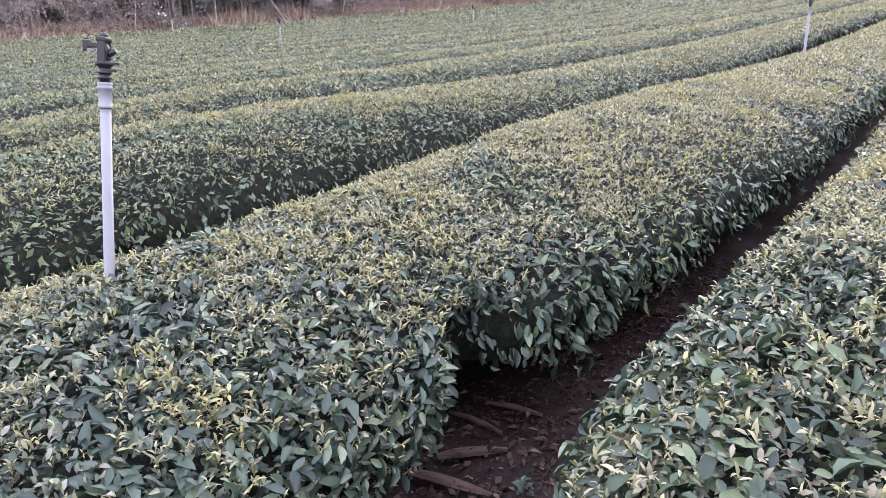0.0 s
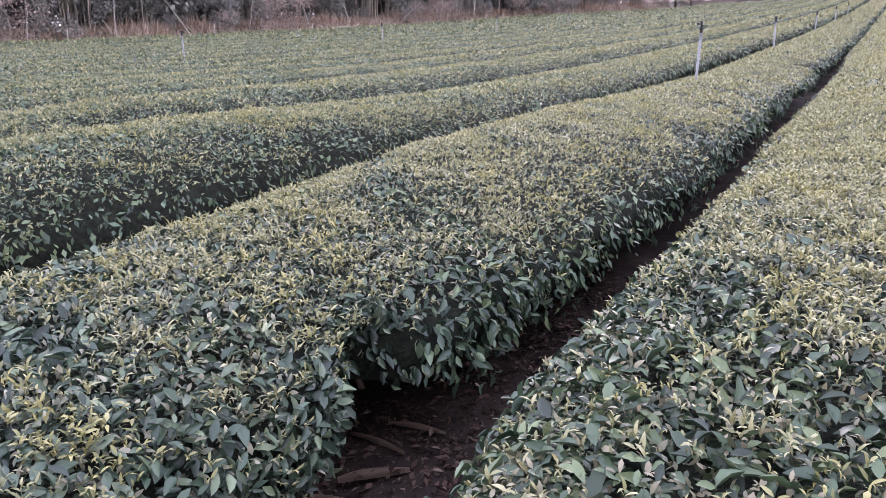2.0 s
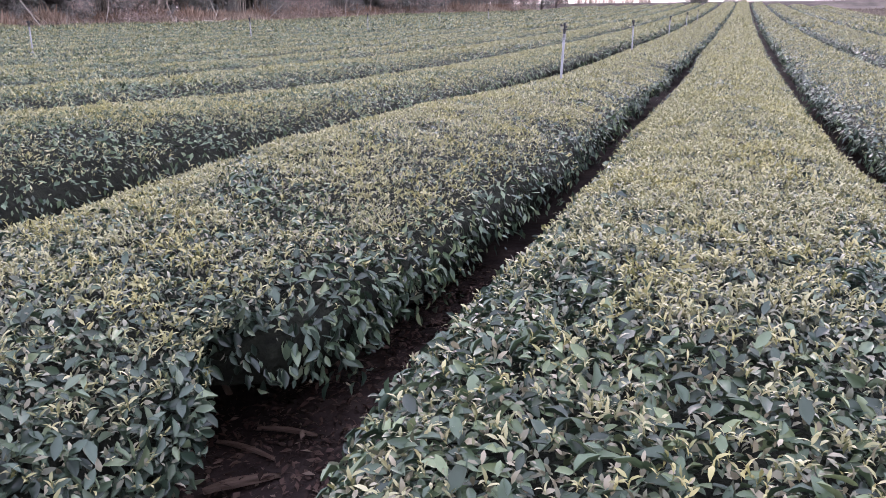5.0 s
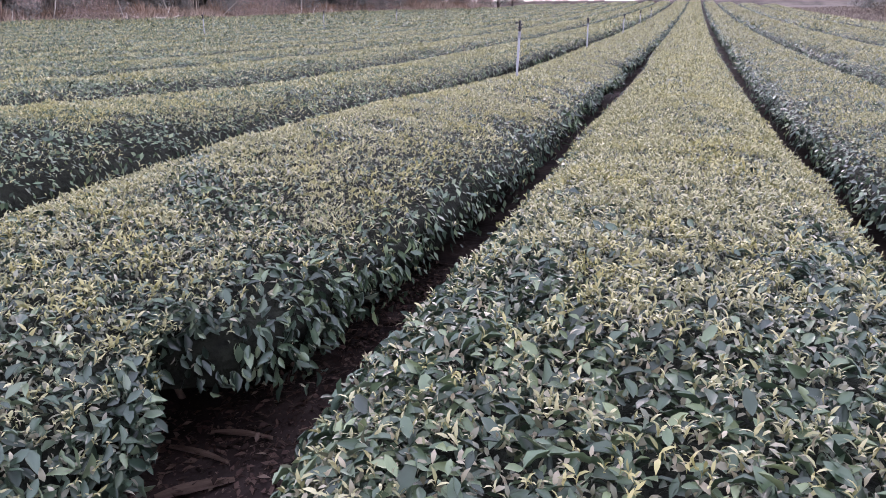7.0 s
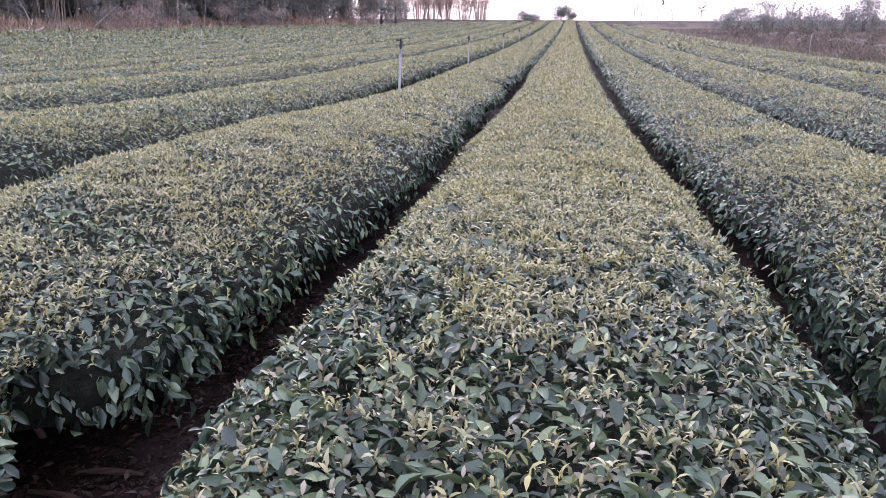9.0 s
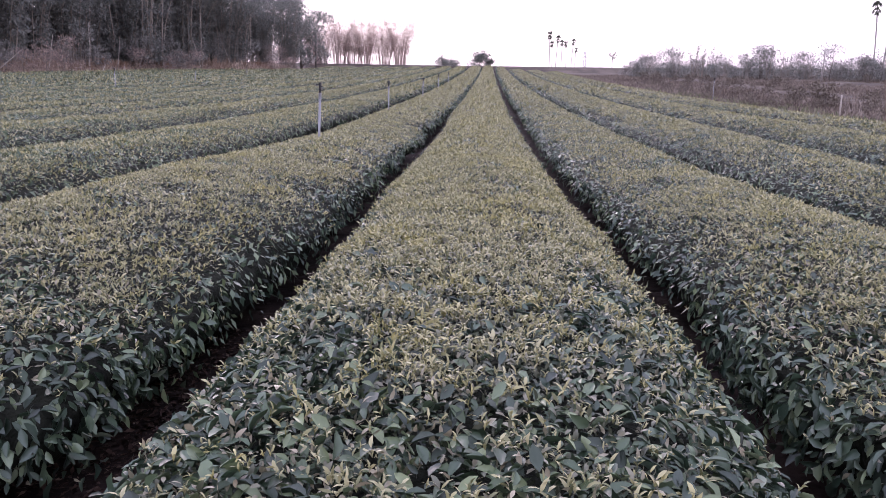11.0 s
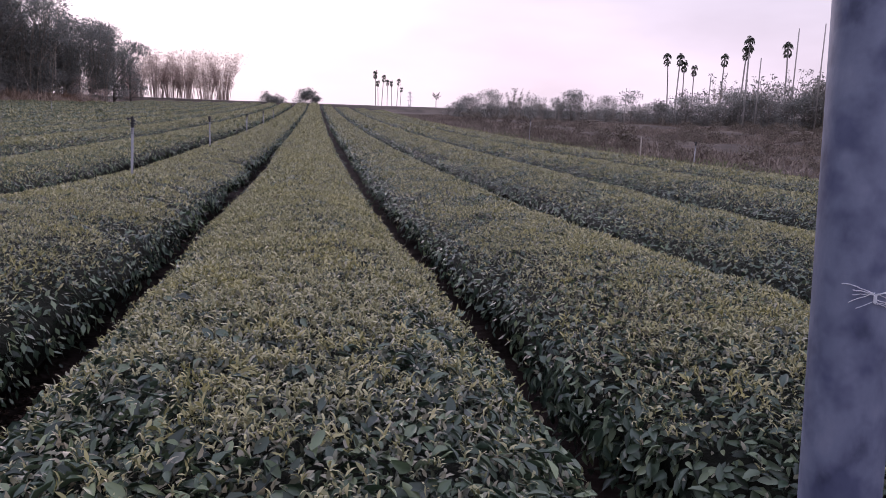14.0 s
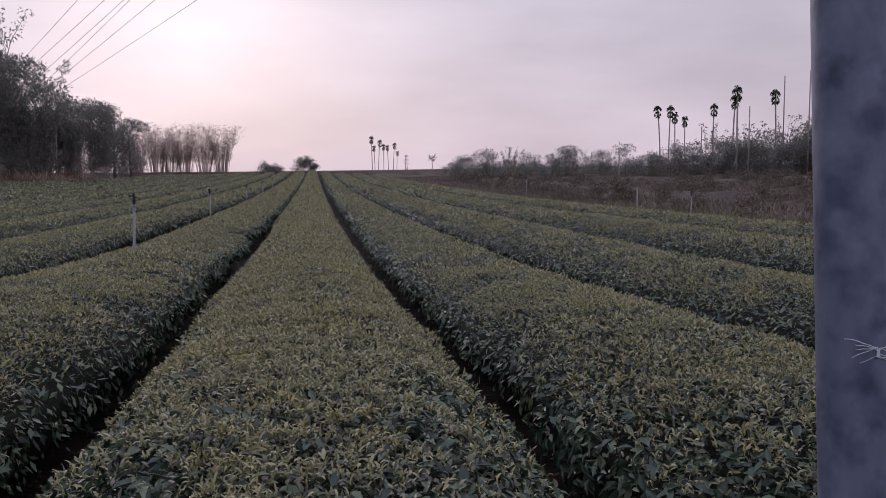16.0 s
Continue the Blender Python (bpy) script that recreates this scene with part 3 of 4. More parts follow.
def tea_hedge(key, xc, left, right, height, y0, y1, seed, label, bays=(), lush=0.7, hems=()):
    rs = np.random.RandomState(seed)
    h = Hedge(xc, left, right, height, y0, y1, seed, bays, lush, hems)
    thing = empty("tea_hedge", (0, 0, 0), label, "tea hedge", "rows of tea bushes")
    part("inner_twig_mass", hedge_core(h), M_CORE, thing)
    if abs(xc) < 7:
        tagged(part("woody_base", hedge_stems(h, rs), M_BARK, thing, "thin brown woody stems under the leaves"), kind="stuff")
    old, young, half = hedge_leaves(h, rs)
    if old:
        tagged(part("mature_foliage", join_leaves("mature_foliage", old), M_OLD_FRESH if xc < -3 else M_OLD, thing, "dark glossy green mature tea leaves"), kind="stuff")
    if half:
        tagged(part("half_grown_foliage", join_leaves("half_grown_foliage", half), M_HALF_FRESH if xc < -3 else M_HALF, thing, "small half-grown olive tea leaves"), kind="stuff")
    if young:
        tagged(part("young_growth", join_leaves("young_growth", young), M_YOUNG, thing, "yellow-green young tea shoots"), kind="stuff")
    HEDGES[key] = (h, thing)


tea_hedge(0, 0.09, (0.86, 0.745, 0.73, 0.70, 0.75, 0.69, 0.70, 0.87, 0.92, 0.92), (0.88, 0.88, 0.865, 0.86, 0.76, 0.725, 0.675, 0.67, 0.66, 0.66), 0.83, 0.95, TEA_EDGE_N, 11,
          "clipped tea hedge with yellowish new shoots on a broad flat top", bays=((-1, 1.3, 0.34, 0.2, 0.4),), lush=1.35)
tea_hedge(-1, -1.98, (0.79, 0.80, 0.795, 0.795, 0.79, 0.775, 0.735, 0.77, 0.79, 0.80), (0.88, 0.90, 0.98, 1.08, 1.09, 1.06, 0.98, 1.0, 1.0, 1.0), (0.78, 0.78, 0.78, 0.86, 0.825, 0.745, 0.65, 0.71, 0.75, 0.76), -0.7, TEA_EDGE_N, 12,
          "clipped tea hedge with dark leaves, sprinkler risers standing in it",
          bays=((1, 2.12, 0.17, 0.36, 0.9), (1, 2.65, 0.25, -0.05, 0.9), (1, 15.8, 0.5, 0.45, 0.2), (1, 13.6, 1.2, -0.1, 0.4), (-1, 6.1, 0.3, 0.2, 0.6)), lush=0.85,
          hems=((1, 2.15, 0.3, 0.25),))
tea_hedge(1, 2.0, (0.88, 0.88, 0.87, 0.84, 0.87, 0.93, 0.95, 0.92, 0.91, 0.915), (0.755, 0.76, 0.76, 0.745, 0.735, 0.695, 0.665, 0.66, 0.64, 0.64), (0.79, 0.795, 0.80, 0.755, 0.69, 0.63, 0.63, 0.645, 0.655, 0.67), 2.05, TEA_EDGE_N, 13,
          "clipped dark green tea hedge beside a narrow furrow", lush=0.68,
          bays=((-1, 2.5, 0.5, 0.06, 0.9), (-1, 4.3, 0.5, 0.06, 0.9)), hems=((-1, 2.4, 0.5, 0.2),))
tea_hedge(2, 4.0, (0.85, 0.85, 0.86, 0.90, 0.96, 1.05, 1.15, 1.2, 1.22, 1.22), 0.80, (0.74, 0.74, 0.73, 0.715, 0.69, 0.67, 0.70, 0.725, 0.735, 0.74), 2.2, TEA_EDGE_N - 12, 22, "clipped dark green tea hedge in the open field")
tea_hedge(3, 6.05, (0.9, 0.9, 0.92, 0.95, 1.0, 1.06, 1.12, 1.15, 1.15, 1.15), 0.85, 0.76, 2.2, TEA_EDGE_N - 18, 23, "clipped dark green tea hedge near the field's edge")
tea_hedge(4, 8.1, (0.9, 0.9, 0.92, 0.95, 1.0, 1.06, 1.1, 1.12, 1.12, 1.12), 0.9, 0.76, 2.2, TEA_EDGE_N - 24, 24, "clipped dark green tea hedge along the field's edge")
for k in range(2, 20):
    x = -2.04 - 2.05 * (k - 1)
    tea_hedge(-k, x, 0.85, 0.87 if k < 3 else 0.85, (0.88, 0.90, 0.95, 0.91, 0.83, 0.785, 0.755, 0.78, 0.79, 0.785) if k < 3 else (0.82, 0.835, 0.87, 0.925, 0.905, 0.855, 0.825, 0.825, 0.815, 0.805), 0.7,
              min(TEA_EDGE_N - 1.6 * k, float(np.interp(x, [-42.5, -40.5, -33, -31, -21], [12, 20, 48, 74, 93])) if x < -21 else 999), 40 + k, "long clipped tea hedge with olive new growth", lush=0.58 if k < 4 else 0.42 if k < 6 else 0.3)


# ---- sprinklers and the steel pole ----
def sprinkler(loc, height, lean=(0.0, 0.0), turn=0.0, sides=20):
    """PVC riser with a coupler and a black impact sprinkler head."""
    thing = empty("sprinkler", loc, "white PVC irrigation riser with a black sprinkler head", "sprinkler", "field sprinklers")
    r = 0.0165
    top = Vector((lean[0], lean[1], height))
    tilt = Vector((0, 0, 1)).rotation_difference(top.normalized()).to_matrix().to_4x4()
    n = top.length

    def fit(bm):
        bm.transform(tilt)
        return bm

    bm = bmesh.new()
    lathe(bm, [(r, -0.05), (r, n - 0.07)], sides)
    part("riser_pipe", fit(bm), M_PVC, thing)
    bm = bmesh.new()
    lathe(bm, [(r + 0.001, n - 0.080), (r + 0.0055, n - 0.079), (r + 0.0055, n - 0.072), (r + 0.0035, n - 0.070), (r + 0.0035, n - 0.022), (r + 0.006, n - 0.020), (r + 0.006, n - 0.013), (r + 0.0035, n - 0.011), (r + 0.0055, n - 0.007), (r + 0.0055, n)], sides)
    part("coupler", fit(bm), M_PVC, thing)
    spin = Matrix.Rotation(turn, 4, "Z")
    bm = bmesh.new()
    lathe(bm, [(0.016, n), (0.016, n + 0.010), (0.022, n + 0.011), (0.022, n + 0.017), (0.017, n + 0.018), (0.017, n + 0.026), (0.023, n + 0.027), (0.023, n + 0.033),
               (0.018, n + 0.034), (0.019, n + 0.048), (0.027, n + 0.051), (0.028, n + 0.062), (0.020, n + 0.066)], 14)
    bm.transform(spin)
    body = part("head_body", fit(bm), M_BLACKPL, thing, "black plastic swivel body")
    bm = bmesh.new()
    for side in (-1, 1):
        block(bm, (0, side * 0.022, n + 0.092), (0.024, 0.010, 0.066), 0, 0.003)
    block(bm, (0, 0, n + 0.130), (0.030, 0.056, 0.014), 0, 0.004)
    lathe(bm, [(0.014, n + 0.064), (0.017, n + 0.072), (0.017, n + 0.105), (0.008, n + 0.124)], 12)
    lathe(bm, [(0.010, n + 0.135), (0.012, n + 0.138), (0.012, n + 0.146), (0.006, n + 0.150)], 10)
    bm.transform(spin)
    part("bridge_frame", fit(bm), M_BLACKPL, body)
    bm = bmesh.new()
    tube(bm, [(0.0, 0, n + 0.082), (0.020, 0, n + 0.090), (0.036, 0, n + 0.099)], [0.013, 0.0115, 0.009], 10)
    bm.transform(spin)
    part("nozzle", fit(bm), M_BLACKPL, body)
    bm = bmesh.new()
    block(bm, (-0.026, 0, n + 0.112), (0.050, 0.014, 0.016), 0.1, 0.003)
    block(bm, (-0.054, 0.004, n + 0.110), (0.024, 0.026, 0.034), 0.3, 0.004)
    bm.transform(spin)
    part("hammer_arm", fit(bm), M_BLACKPL, body)
    bm = bmesh.new()
    block(bm, (-0.040, -0.003, n + 0.096), (0.022, 0.010, 0.010), 0.5, 0.002)
    bm.transform(spin)
    part("arm_spoon", fit(bm), M_PVC, body, "small pale worn spoon of the arm")
    bm = bmesh.new()
    block(bm, (0.022, -0.010, n + 0.058), (0.050, 0.010, 0.008), 0.4, 0.001)
    block(bm, (0.018, -0.008, n + 0.036), (0.044, 0.010, 0.007), 0.4, 0.001)
    bm.transform(spin)
    part("trip_lever", fit(bm), M_BLACKPL, body)
    return thing


sprinkler((-2.2, 1.385, 0.0), 1.385, (0.0, 0.247), 0.65)
for i, (x, y, hgt, ln) in enumerate([(-2.17, 11.05, 1.30, (0.05, 0.03)), (-2.42, 20.8, 1.28, (0.0, 0.0)), (-2.35, 30.4, 1.28, (0.03, 0.0)), (-2.35, 40.0, 1.3, (0, 0)), (-2.35, 49.6, 1.3, (0, 0)),
                                     (-16.5, 15.35, 1.36, (0.02, 0)), (-16.5, 24.95, 1.36, (-0.03, 0)), (-16.5, 34.6, 1.4, (0, 0)), (-16.5, 44.2, 1.4, (0.02, 0)), (-16.5, 53.8, 1.4, (0, 0)),
                                     (11.9, 23.0, 0.95, (0.02, 0)), (11.9, 13.4, 1.3, (0, 0)), (11.9, 42.0, 1.3, (0, 0))]):
    sprinkler((x, y, lz(x, y)), hgt, ln, i * 1.3, 10)


def steel_pole():
    thing = empty("steel_pole", (0.972, 1.345, 0), "weathered blue-grey galvanised steel pole standing between tea hedges", "pole")
    thing.rotation_euler = (-0.035, -0.024, 0)
    r = 0.052
    bm = bmesh.new()
    lathe(bm, [(r, -0.1), (r, 0.9), (r, 1.75), (r, 3.4)], 40)
    part("tube", bm, M_GALV, thing)
    bm = bmesh.new()
    rs = random.Random(4)
    for k in range(11):
        side = -1 if k % 2 else 1
        z0, slope = 1.324 + rs.uniform(-0.007, 0.007), rs.uniform(-0.0022, 0.0024)
        pts = []
        for j in range(rs.randint(5, 10)):
            a = radians(257 + side * 4.6 * j)
            pts.append(((r + 0.0022) * math.cos(a), (r + 0.0022) * math.sin(a), z0 + slope * j - 0.0001 * j * j + rs.uniform(-0.0008, 0.0008)))
        tube(bm, pts, rs.uniform(0.0004, 0.0008), 4)
    part("fibre_tie", bm, M_SCRAPE, thing, "frayed pale plastic twine tied round the pole")
    bm = bmesh.new()
    a = radians(257)
    block(bm, ((r + 0.003) * math.cos(a), (r + 0.003) * math.sin(a), 1.323), (0.004, 0.0025, 0.010), a + 1.2, 0.001)
    part("twine_knot", bm, M_SCRAPE, thing, "small pale knot of twine")
    bm = bmesh.new()
    lathe(bm, [(0.09, 0.0), (0.09, 0.03), (0.075, 0.045)], 24)
    part("footing", bm, M_GALV, thing)


steel_pole()


# ---- furrow floor: dead leaves, sheaths, seedling ----
def furrow_litter():
    rs = np.random.RandomState(77)
    groups = []
    for x0, x1, y0, y1, n in ((-1.75, -0.45, 0.9, 4.8, 15000), (0.75, 1.3, 1.2, 6.5, 2500), (-3.3, -2.9, 1.2, 5.0, 700)):
        x, y = rs.uniform(x0, x1, n), rs.uniform(y0, y1, n)
        P = np.stack([x, y, land(x, y) + rs.uniform(0.004, 0.028, n)], axis=1)
        D = np.stack([rs.normal(0, 1, n), rs.normal(0, 1, n), rs.normal(0, 0.25, n)], axis=1)
        U = np.stack([rs.normal(0, 0.4, n), rs.normal(0, 0.4, n), np.ones(n)], axis=1)
        L = 0.010 + 0.04 * rs.uniform(0, 1, n) ** 2
        groups.append((LEAF_MID, P, D, U, L, L * rs.uniform(0.12, 0.3, n)))
    ob = part("leaf_litter", join_leaves("leaf_litter", groups), M_LITTER)
    tagged(ob, "brown fallen tea leaves and bark scraps on dark soil", "leaf litter", kind="stuff")


furrow_litter()


def dead_sheath(loc, length, width, turn):
    """Curled strip of dead bark lying on the soil."""
    bm = bmesh.new()
    rows = []
    for i in range(9):
        u = i / 8
        w = width * (0.35 + 0.65 * math.sin(math.pi * min(u * 0.85 + 0.12, 1)))
        rows.append([bm.verts.new(((u - 0.5) * length, w * c, 0.012 + 0.010 * abs(c) + 0.012 * math.sin(u * 3 + loc[0] * 9))) for c in (-1, -0.5, 0, 0.5, 1)])
    for a, b in zip(rows, rows[1:]):
        for j in range(4):
            bm.faces.new((a[j], a[j + 1], b[j + 1], b[j])).smooth = True
    bmesh.ops.solidify(bm, geom=bm.faces[:], thickness=0.003)
    ob = part("dead_sheath", bm, M_SHEATH)
    ob.matrix_world = pose(loc[0], loc[1], lz(loc[0], loc[1]) + 0.004, 0, 0, turn)
    tagged(ob, "curled strip of pale brown dead bark on soil", "bark strip", "bark strips in the furrow")


M_SHEATH = material("dead_bark_strip", [(0.2, (0.11, 0.07, 0.055)), (0.8, (0.27, 0.19, 0.15))], rough=0.8, spec=0.2, scale=20, island=0, bump=0.4, stretch=(0.4, 3, 1))
for loc, ln, wd, tn in (((-1.34, 2.58), 0.24, 0.022, 12), ((-1.42, 2.42), 0.28, 0.018, -8), ((-1.30, 2.24), 0.26, 0.034, 48), ((-1.27, 2.05), 0.30, 0.028, 12), ((-1.06, 3.75), 0.15, 0.018, 20), ((-1.12, 2.72), 0.12, 0.012, 70), ((-1.18, 1.92), 0.2, 0.02, 25)):
    dead_sheath(loc, ln, wd, tn)


def seedling(loc):
    rs = np.random.RandomState(5)
    thing = empty("seedling", (loc[0], loc[1], lz(*loc)), "small green seedling growing on the furrow floor", "weed")
    bm = bmesh.new()
    tube(bm, [(0, 0, -0.01), (0.004, 0.003, 0.04), (0.0, 0.008, 0.085)], 0.002, 5)
    part("stem", bm, M_WEED, thing)
    me = None
    for k in range(9):
        a = k * 2.4
        P = np.array([(0.002, 0.004, 0.02 + 0.007 * k)])
        D = np.array([(math.cos(a), math.sin(a), 0.45)])
        L = np.array([0.05 - 0.002 * k])
        part("leaf", leaves("leaf", LEAF_FULL, P, D, np.array([(0.0, 0.0, 1.0)]), L, L * 0.27), M_OLD, thing)


seedling((-1.03, 2.12))


# ---- trees ----
def crown_cloud(rs, centres, radii, count, size, droop=0.0, pattern=LEAF_TRI):
    """Leaves filling uneven clumps."""
    vol = np.array([r ** 2 for r in radii])
    pick = rs.choice(len(centres), count, p=vol / vol.sum())
    C, R = np.array(centres)[pick], np.array(radii)[pick]
    v = unit(rs.normal(0, 1, (count, 3)))
    P = C + v * (R * rs.uniform(0.35, 1.05, count) ** 0.7)[:, None] * np.array((1, 1, 0.75))
    D = v + rs.normal(0, 0.7, (count, 3))
    D[:, 2] -= droop
    U = rs.normal(0, 0.6, (count, 3)) + np.array((0, 0, 1.0))
    L = rs.uniform(0.6, 1.3, count) * size
    return (pattern, P, D, U, L, L * rs.uniform(0.2, 0.42, count))


def broad_tree(name, height, spread, seed, leaf, bark, label, count=2600, size=0.36, gap=1.0, low=0.25):
    rs = np.random.RandomState(seed)
    thing = empty(name, (0, 0, 0), label, "tree")
    bm = bmesh.new()
    top = (rs.uniform(-0.3, 0.3), rs.uniform(-0.3, 0.3), height * 0.75)
    tube(bm, [(0, 0, -0.3), (0.05, 0.02, height * 0.3), top], [height * 0.022, height * 0.016, height * 0.006], 7)
    part("trunk", bm, bark, thing)
    cs, rr = [], []
    bm = bmesh.new()
    for k in range(11):
        a = k * 2.4 + rs.uniform(-0.4, 0.4)
        u = rs.uniform(low, 0.95)
        reach = spread * rs.uniform(0.45, 1.0) * (1 - 0.5 * max(u - 0.5, 0))
        e = (reach * math.cos(a), reach * math.sin(a), height * min(u + 0.12, 0.93))
        s = (0.03, 0.02, height * u * 0.72)
        tube(bm, [s, ((s[0] + e[0]) / 2, (s[1] + e[1]) / 2, (s[2] + e[2]) / 2 - 0.1), e], [height * 0.009, height * 0.006, height * 0.002], 3)
        cs.append(e)
        rr.append(spread * rs.uniform(0.26, 0.45) * gap)
        cs.append((e[0] * 0.55, e[1] * 0.55, e[2] + height * 0.04))
        rr.append(spread * rs.uniform(0.22, 0.38) * gap)
    tagged(part("branch_work", bm, bark, thing), kind="stuff")
    part("crown", join_leaves("crown", [crown_cloud(rs, cs, rr, count, size)]), leaf, thing)
    return thing


def bamboo_clump(name, height, spread, culms, seed, leaf, culm_mat, label, leaf_count=3200, size=0.34, bare=0.3, thick=0.04, fan=0.0):
    """Many arching culms from one foot, with drooping sprays of leaves."""
    rs = np.random.RandomState(seed)
    thing = empty(name, (0, 0, 0), label, "bamboo")
    bm = bmesh.new()
    cs, rr = [], []
    for k in range(culms):
        a, f = rs.uniform(0, 6.28), rs.uniform(0, 1) ** 0.6
        foot = 0.33 - 0.21 * fan
        bx, by = foot * spread * f * math.cos(a), foot * spread * f * math.sin(a)
        h = height * rs.uniform(0.55, 1.0)
        out = spread * (0.25 + 0.75 * f) * rs.uniform(0.5, 1.0)
        pts = []
        for j in range(6):
            u = j / 5
            lean = (0.10 + 0.32 * fan) * u + 0.55 * u ** 3
            pts.append((bx + out * lean * math.cos(a), by + out * lean * math.sin(a), -0.3 + (h + 0.3) * (u - 0.10 * u ** 4)))
        tube(bm, pts, [thick, thick, thick * 0.9, thick * 0.7, thick * 0.45, thick * 0.15], 4, cap=False)
        for u in (0.08, 0.2, 0.35, 0.5, 0.65, 0.8, 0.92, 1.0):
            if u < bare + rs.uniform(-0.1, 0.1):
                continue
            lean = (0.10 + 0.32 * fan) * u + 0.55 * u ** 3
            cs.append((bx + out * lean * math.cos(a), by + out * lean * math.sin(a), h * (u - 0.10 * u ** 4)))
            rr.append(rs.uniform(0.35, 0.85) * spread * 0.22 * (1.25 - 0.6 * u))
    tagged(part("culm_growth", bm, culm_mat, thing, "tall thin jointed bamboo culms"), kind="stuff")
    part("crown", join_leaves("crown", [crown_cloud(rs, cs, rr, leaf_count, size, droop=0.5)]), leaf, thing)
    return thing


def place(ob, x, y, turn, s):
    return pose(x, y, lz(x, y), 0, 0, turn) @ Matrix.Diagonal((s, s, s, 1))


def plant(kinds, spots, seed, sink=0.0):
    """First use moves the kind itself, later ones are copies."""
    rs = random.Random(seed)
    used = set()
    for i, (x, y, s) in enumerate(spots):
        ob = kinds[i % len(kinds)]
        m = Matrix.Translation((0, 0, -sink)) @ place(ob, x, y, rs.uniform(0, 360), s * rs.uniform(0.92, 1.08))
        if i % len(kinds) in used:
            copy_thing(ob, m)
        else:
            used.add(i % len(kinds))
            ob["pending"] = i
            first.append((ob, m))


first = []


def along_edge(step, off, jitter, seed):
    rs = random.Random(seed)
    out = []
    for (x0, y0), (x1, y1) in zip(EDGE, EDGE[1:]):
        n = max(1, round(math.hypot(x1 - x0, y1 - y0) / step))
        nx, ny = -(y1 - y0), (x1 - x0)
        ln = math.hypot(nx, ny)
        for k in range(n):
            u = (k + 0.5) / n
            o = off + rs.uniform(-jitter, jitter)
            out.append((x0 + (x1 - x0) * u + nx / ln * o + rs.uniform(-jitter, jitter), y0 + (y1 - y0) * u + ny / ln * o))
    return out


dark = [bamboo_clump("bamboo_clump", 10.0, 4.2, 34, 100 + k, M_DARKLEAF, M_CULM, "dense dark green bamboo clump at the field's edge", 8200, 0.26, (0.06, 0.30, 0.2)[k]) for k in range(3)]
tall = [bamboo_clump("bamboo_clump", 10.0, 4.0, 34, 110 + k, M_DARKLEAF, M_CULM, "tall billowing dark bamboo clump at the wood's corner", 17000, 0.15, (0.05, 0.15)[k]) for k in range(2)]
wisp = bamboo_clump("thin_bamboo", 13.0, 5.0, 6, 196, M_DARKLEAF, M_CULM, "slender dark bamboo leaning out over the wood", 1500, 0.20, 0.7)
plant(dark, [(x, y, 0.98 + 0.25 * math.sin(x * 3 + y)) for x, y in along_edge(4.3, 2.5, 0.8, 1)], 3)
plant(tall, [(-30.0, 88, 1.16), (-32.5, 85, 1.32), (-35.0, 78, 1.95), (-36.5, 80, 1.9), (-33.6, 84, 2.0), (-27.5, 95, 1.05), (-35.0, 86, 1.5), (-25.2, 98, 0.92)], 31)
plant([wisp], [(-31.4, 84, 1.25), (-28.6, 89, 0.98)], 32)
wood = [broad_tree("broadleaf_tree", 11.5, 4.6, 120 + k, M_DARKLEAF, M_TRUNK, "tall dark broadleaf tree behind the bamboo", 5600, 0.32, low=0.0) for k in range(3)]
plant(wood, [(x, y, 1.0 + 0.2 * math.sin(x * 5)) for x, y in along_edge(6.5, 8.0, 1.5, 2)] + [(-34.5, 91, 0.95), (-30, 99, 0.9), (-27.5, 104, 0.85), (-26, 109, 0.8), (-28, 113, 0.8), (-25.5, 116, 0.72), (-31, 108, 0.9)] + [(x, y, 1.1) for x, y in along_edge(6.0, 13.0, 1.2, 12)], 4)
pale = [bamboo_clump("bamboo_clump", 8.3, 4.6, 50, 140 + k, M_DRYBAMBOO, M_PALECULM, "leaf-bare straw-brown bamboo clump", 6500, 0.16, 0.30, 0.034, 0.4) for k in range(3)]
plant(pale, [(-27.0, 127, 0.9), (-24.6, 129, 0.98), (-22.4, 130, 0.94), (-20.0, 129, 1.02), (-17.4, 131, 1.0), (-14.6, 130, 1.12), (-28, 124, 0.95)], 5)
bush = [broad_tree("round_bush", 3.3, 2.1, 160 + k, M_DARKLEAF, M_TRUNK, "round dark bush at the far end of the field", 3600, 0.26, 1.45, 0.0) for k in range(2)]
plant(bush, [(-7.2, 125.5, 0.55), (-1.3, 125, 0.78), (-5.6, 125.5, 0.45), (0.1, 125.5, 0.45)], 6, 0.55)
scrubt = [broad_tree("scrub_tree", 5.4, 2.4, 170 + k, M_HAZELEAF if k == 0 else M_DARKLEAF, M_TRUNK, "grey-green scrub tree beyond the weeds, leaves paled for haze", 1450, 0.25, 1.35, 0.0) for k in range(4)]
spots = []
_r = random.Random(9)
for k in range(122):
    b = radians(9.8 + 28 * k / 121 + _r.uniform(-0.4, 0.4))
    d = 108 - 8 * k / 121 + _r.uniform(-5, 8)
    s = 0.32 + 0.45 * _r.random() ** 1.8 + (0.55 * max(0, (k - 61) / 60))
    spots.append((d * math.sin(b), d * math.cos(b), s))
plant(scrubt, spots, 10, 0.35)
spiky = [bamboo_clump("thin_bamboo", 6.0, 2.2, 9, 190 + k, M_HAZELEAF, M_CULM, "thin wispy bamboo among the scrub", 420, 0.26, 0.3, 0.03) for k in range(2)]
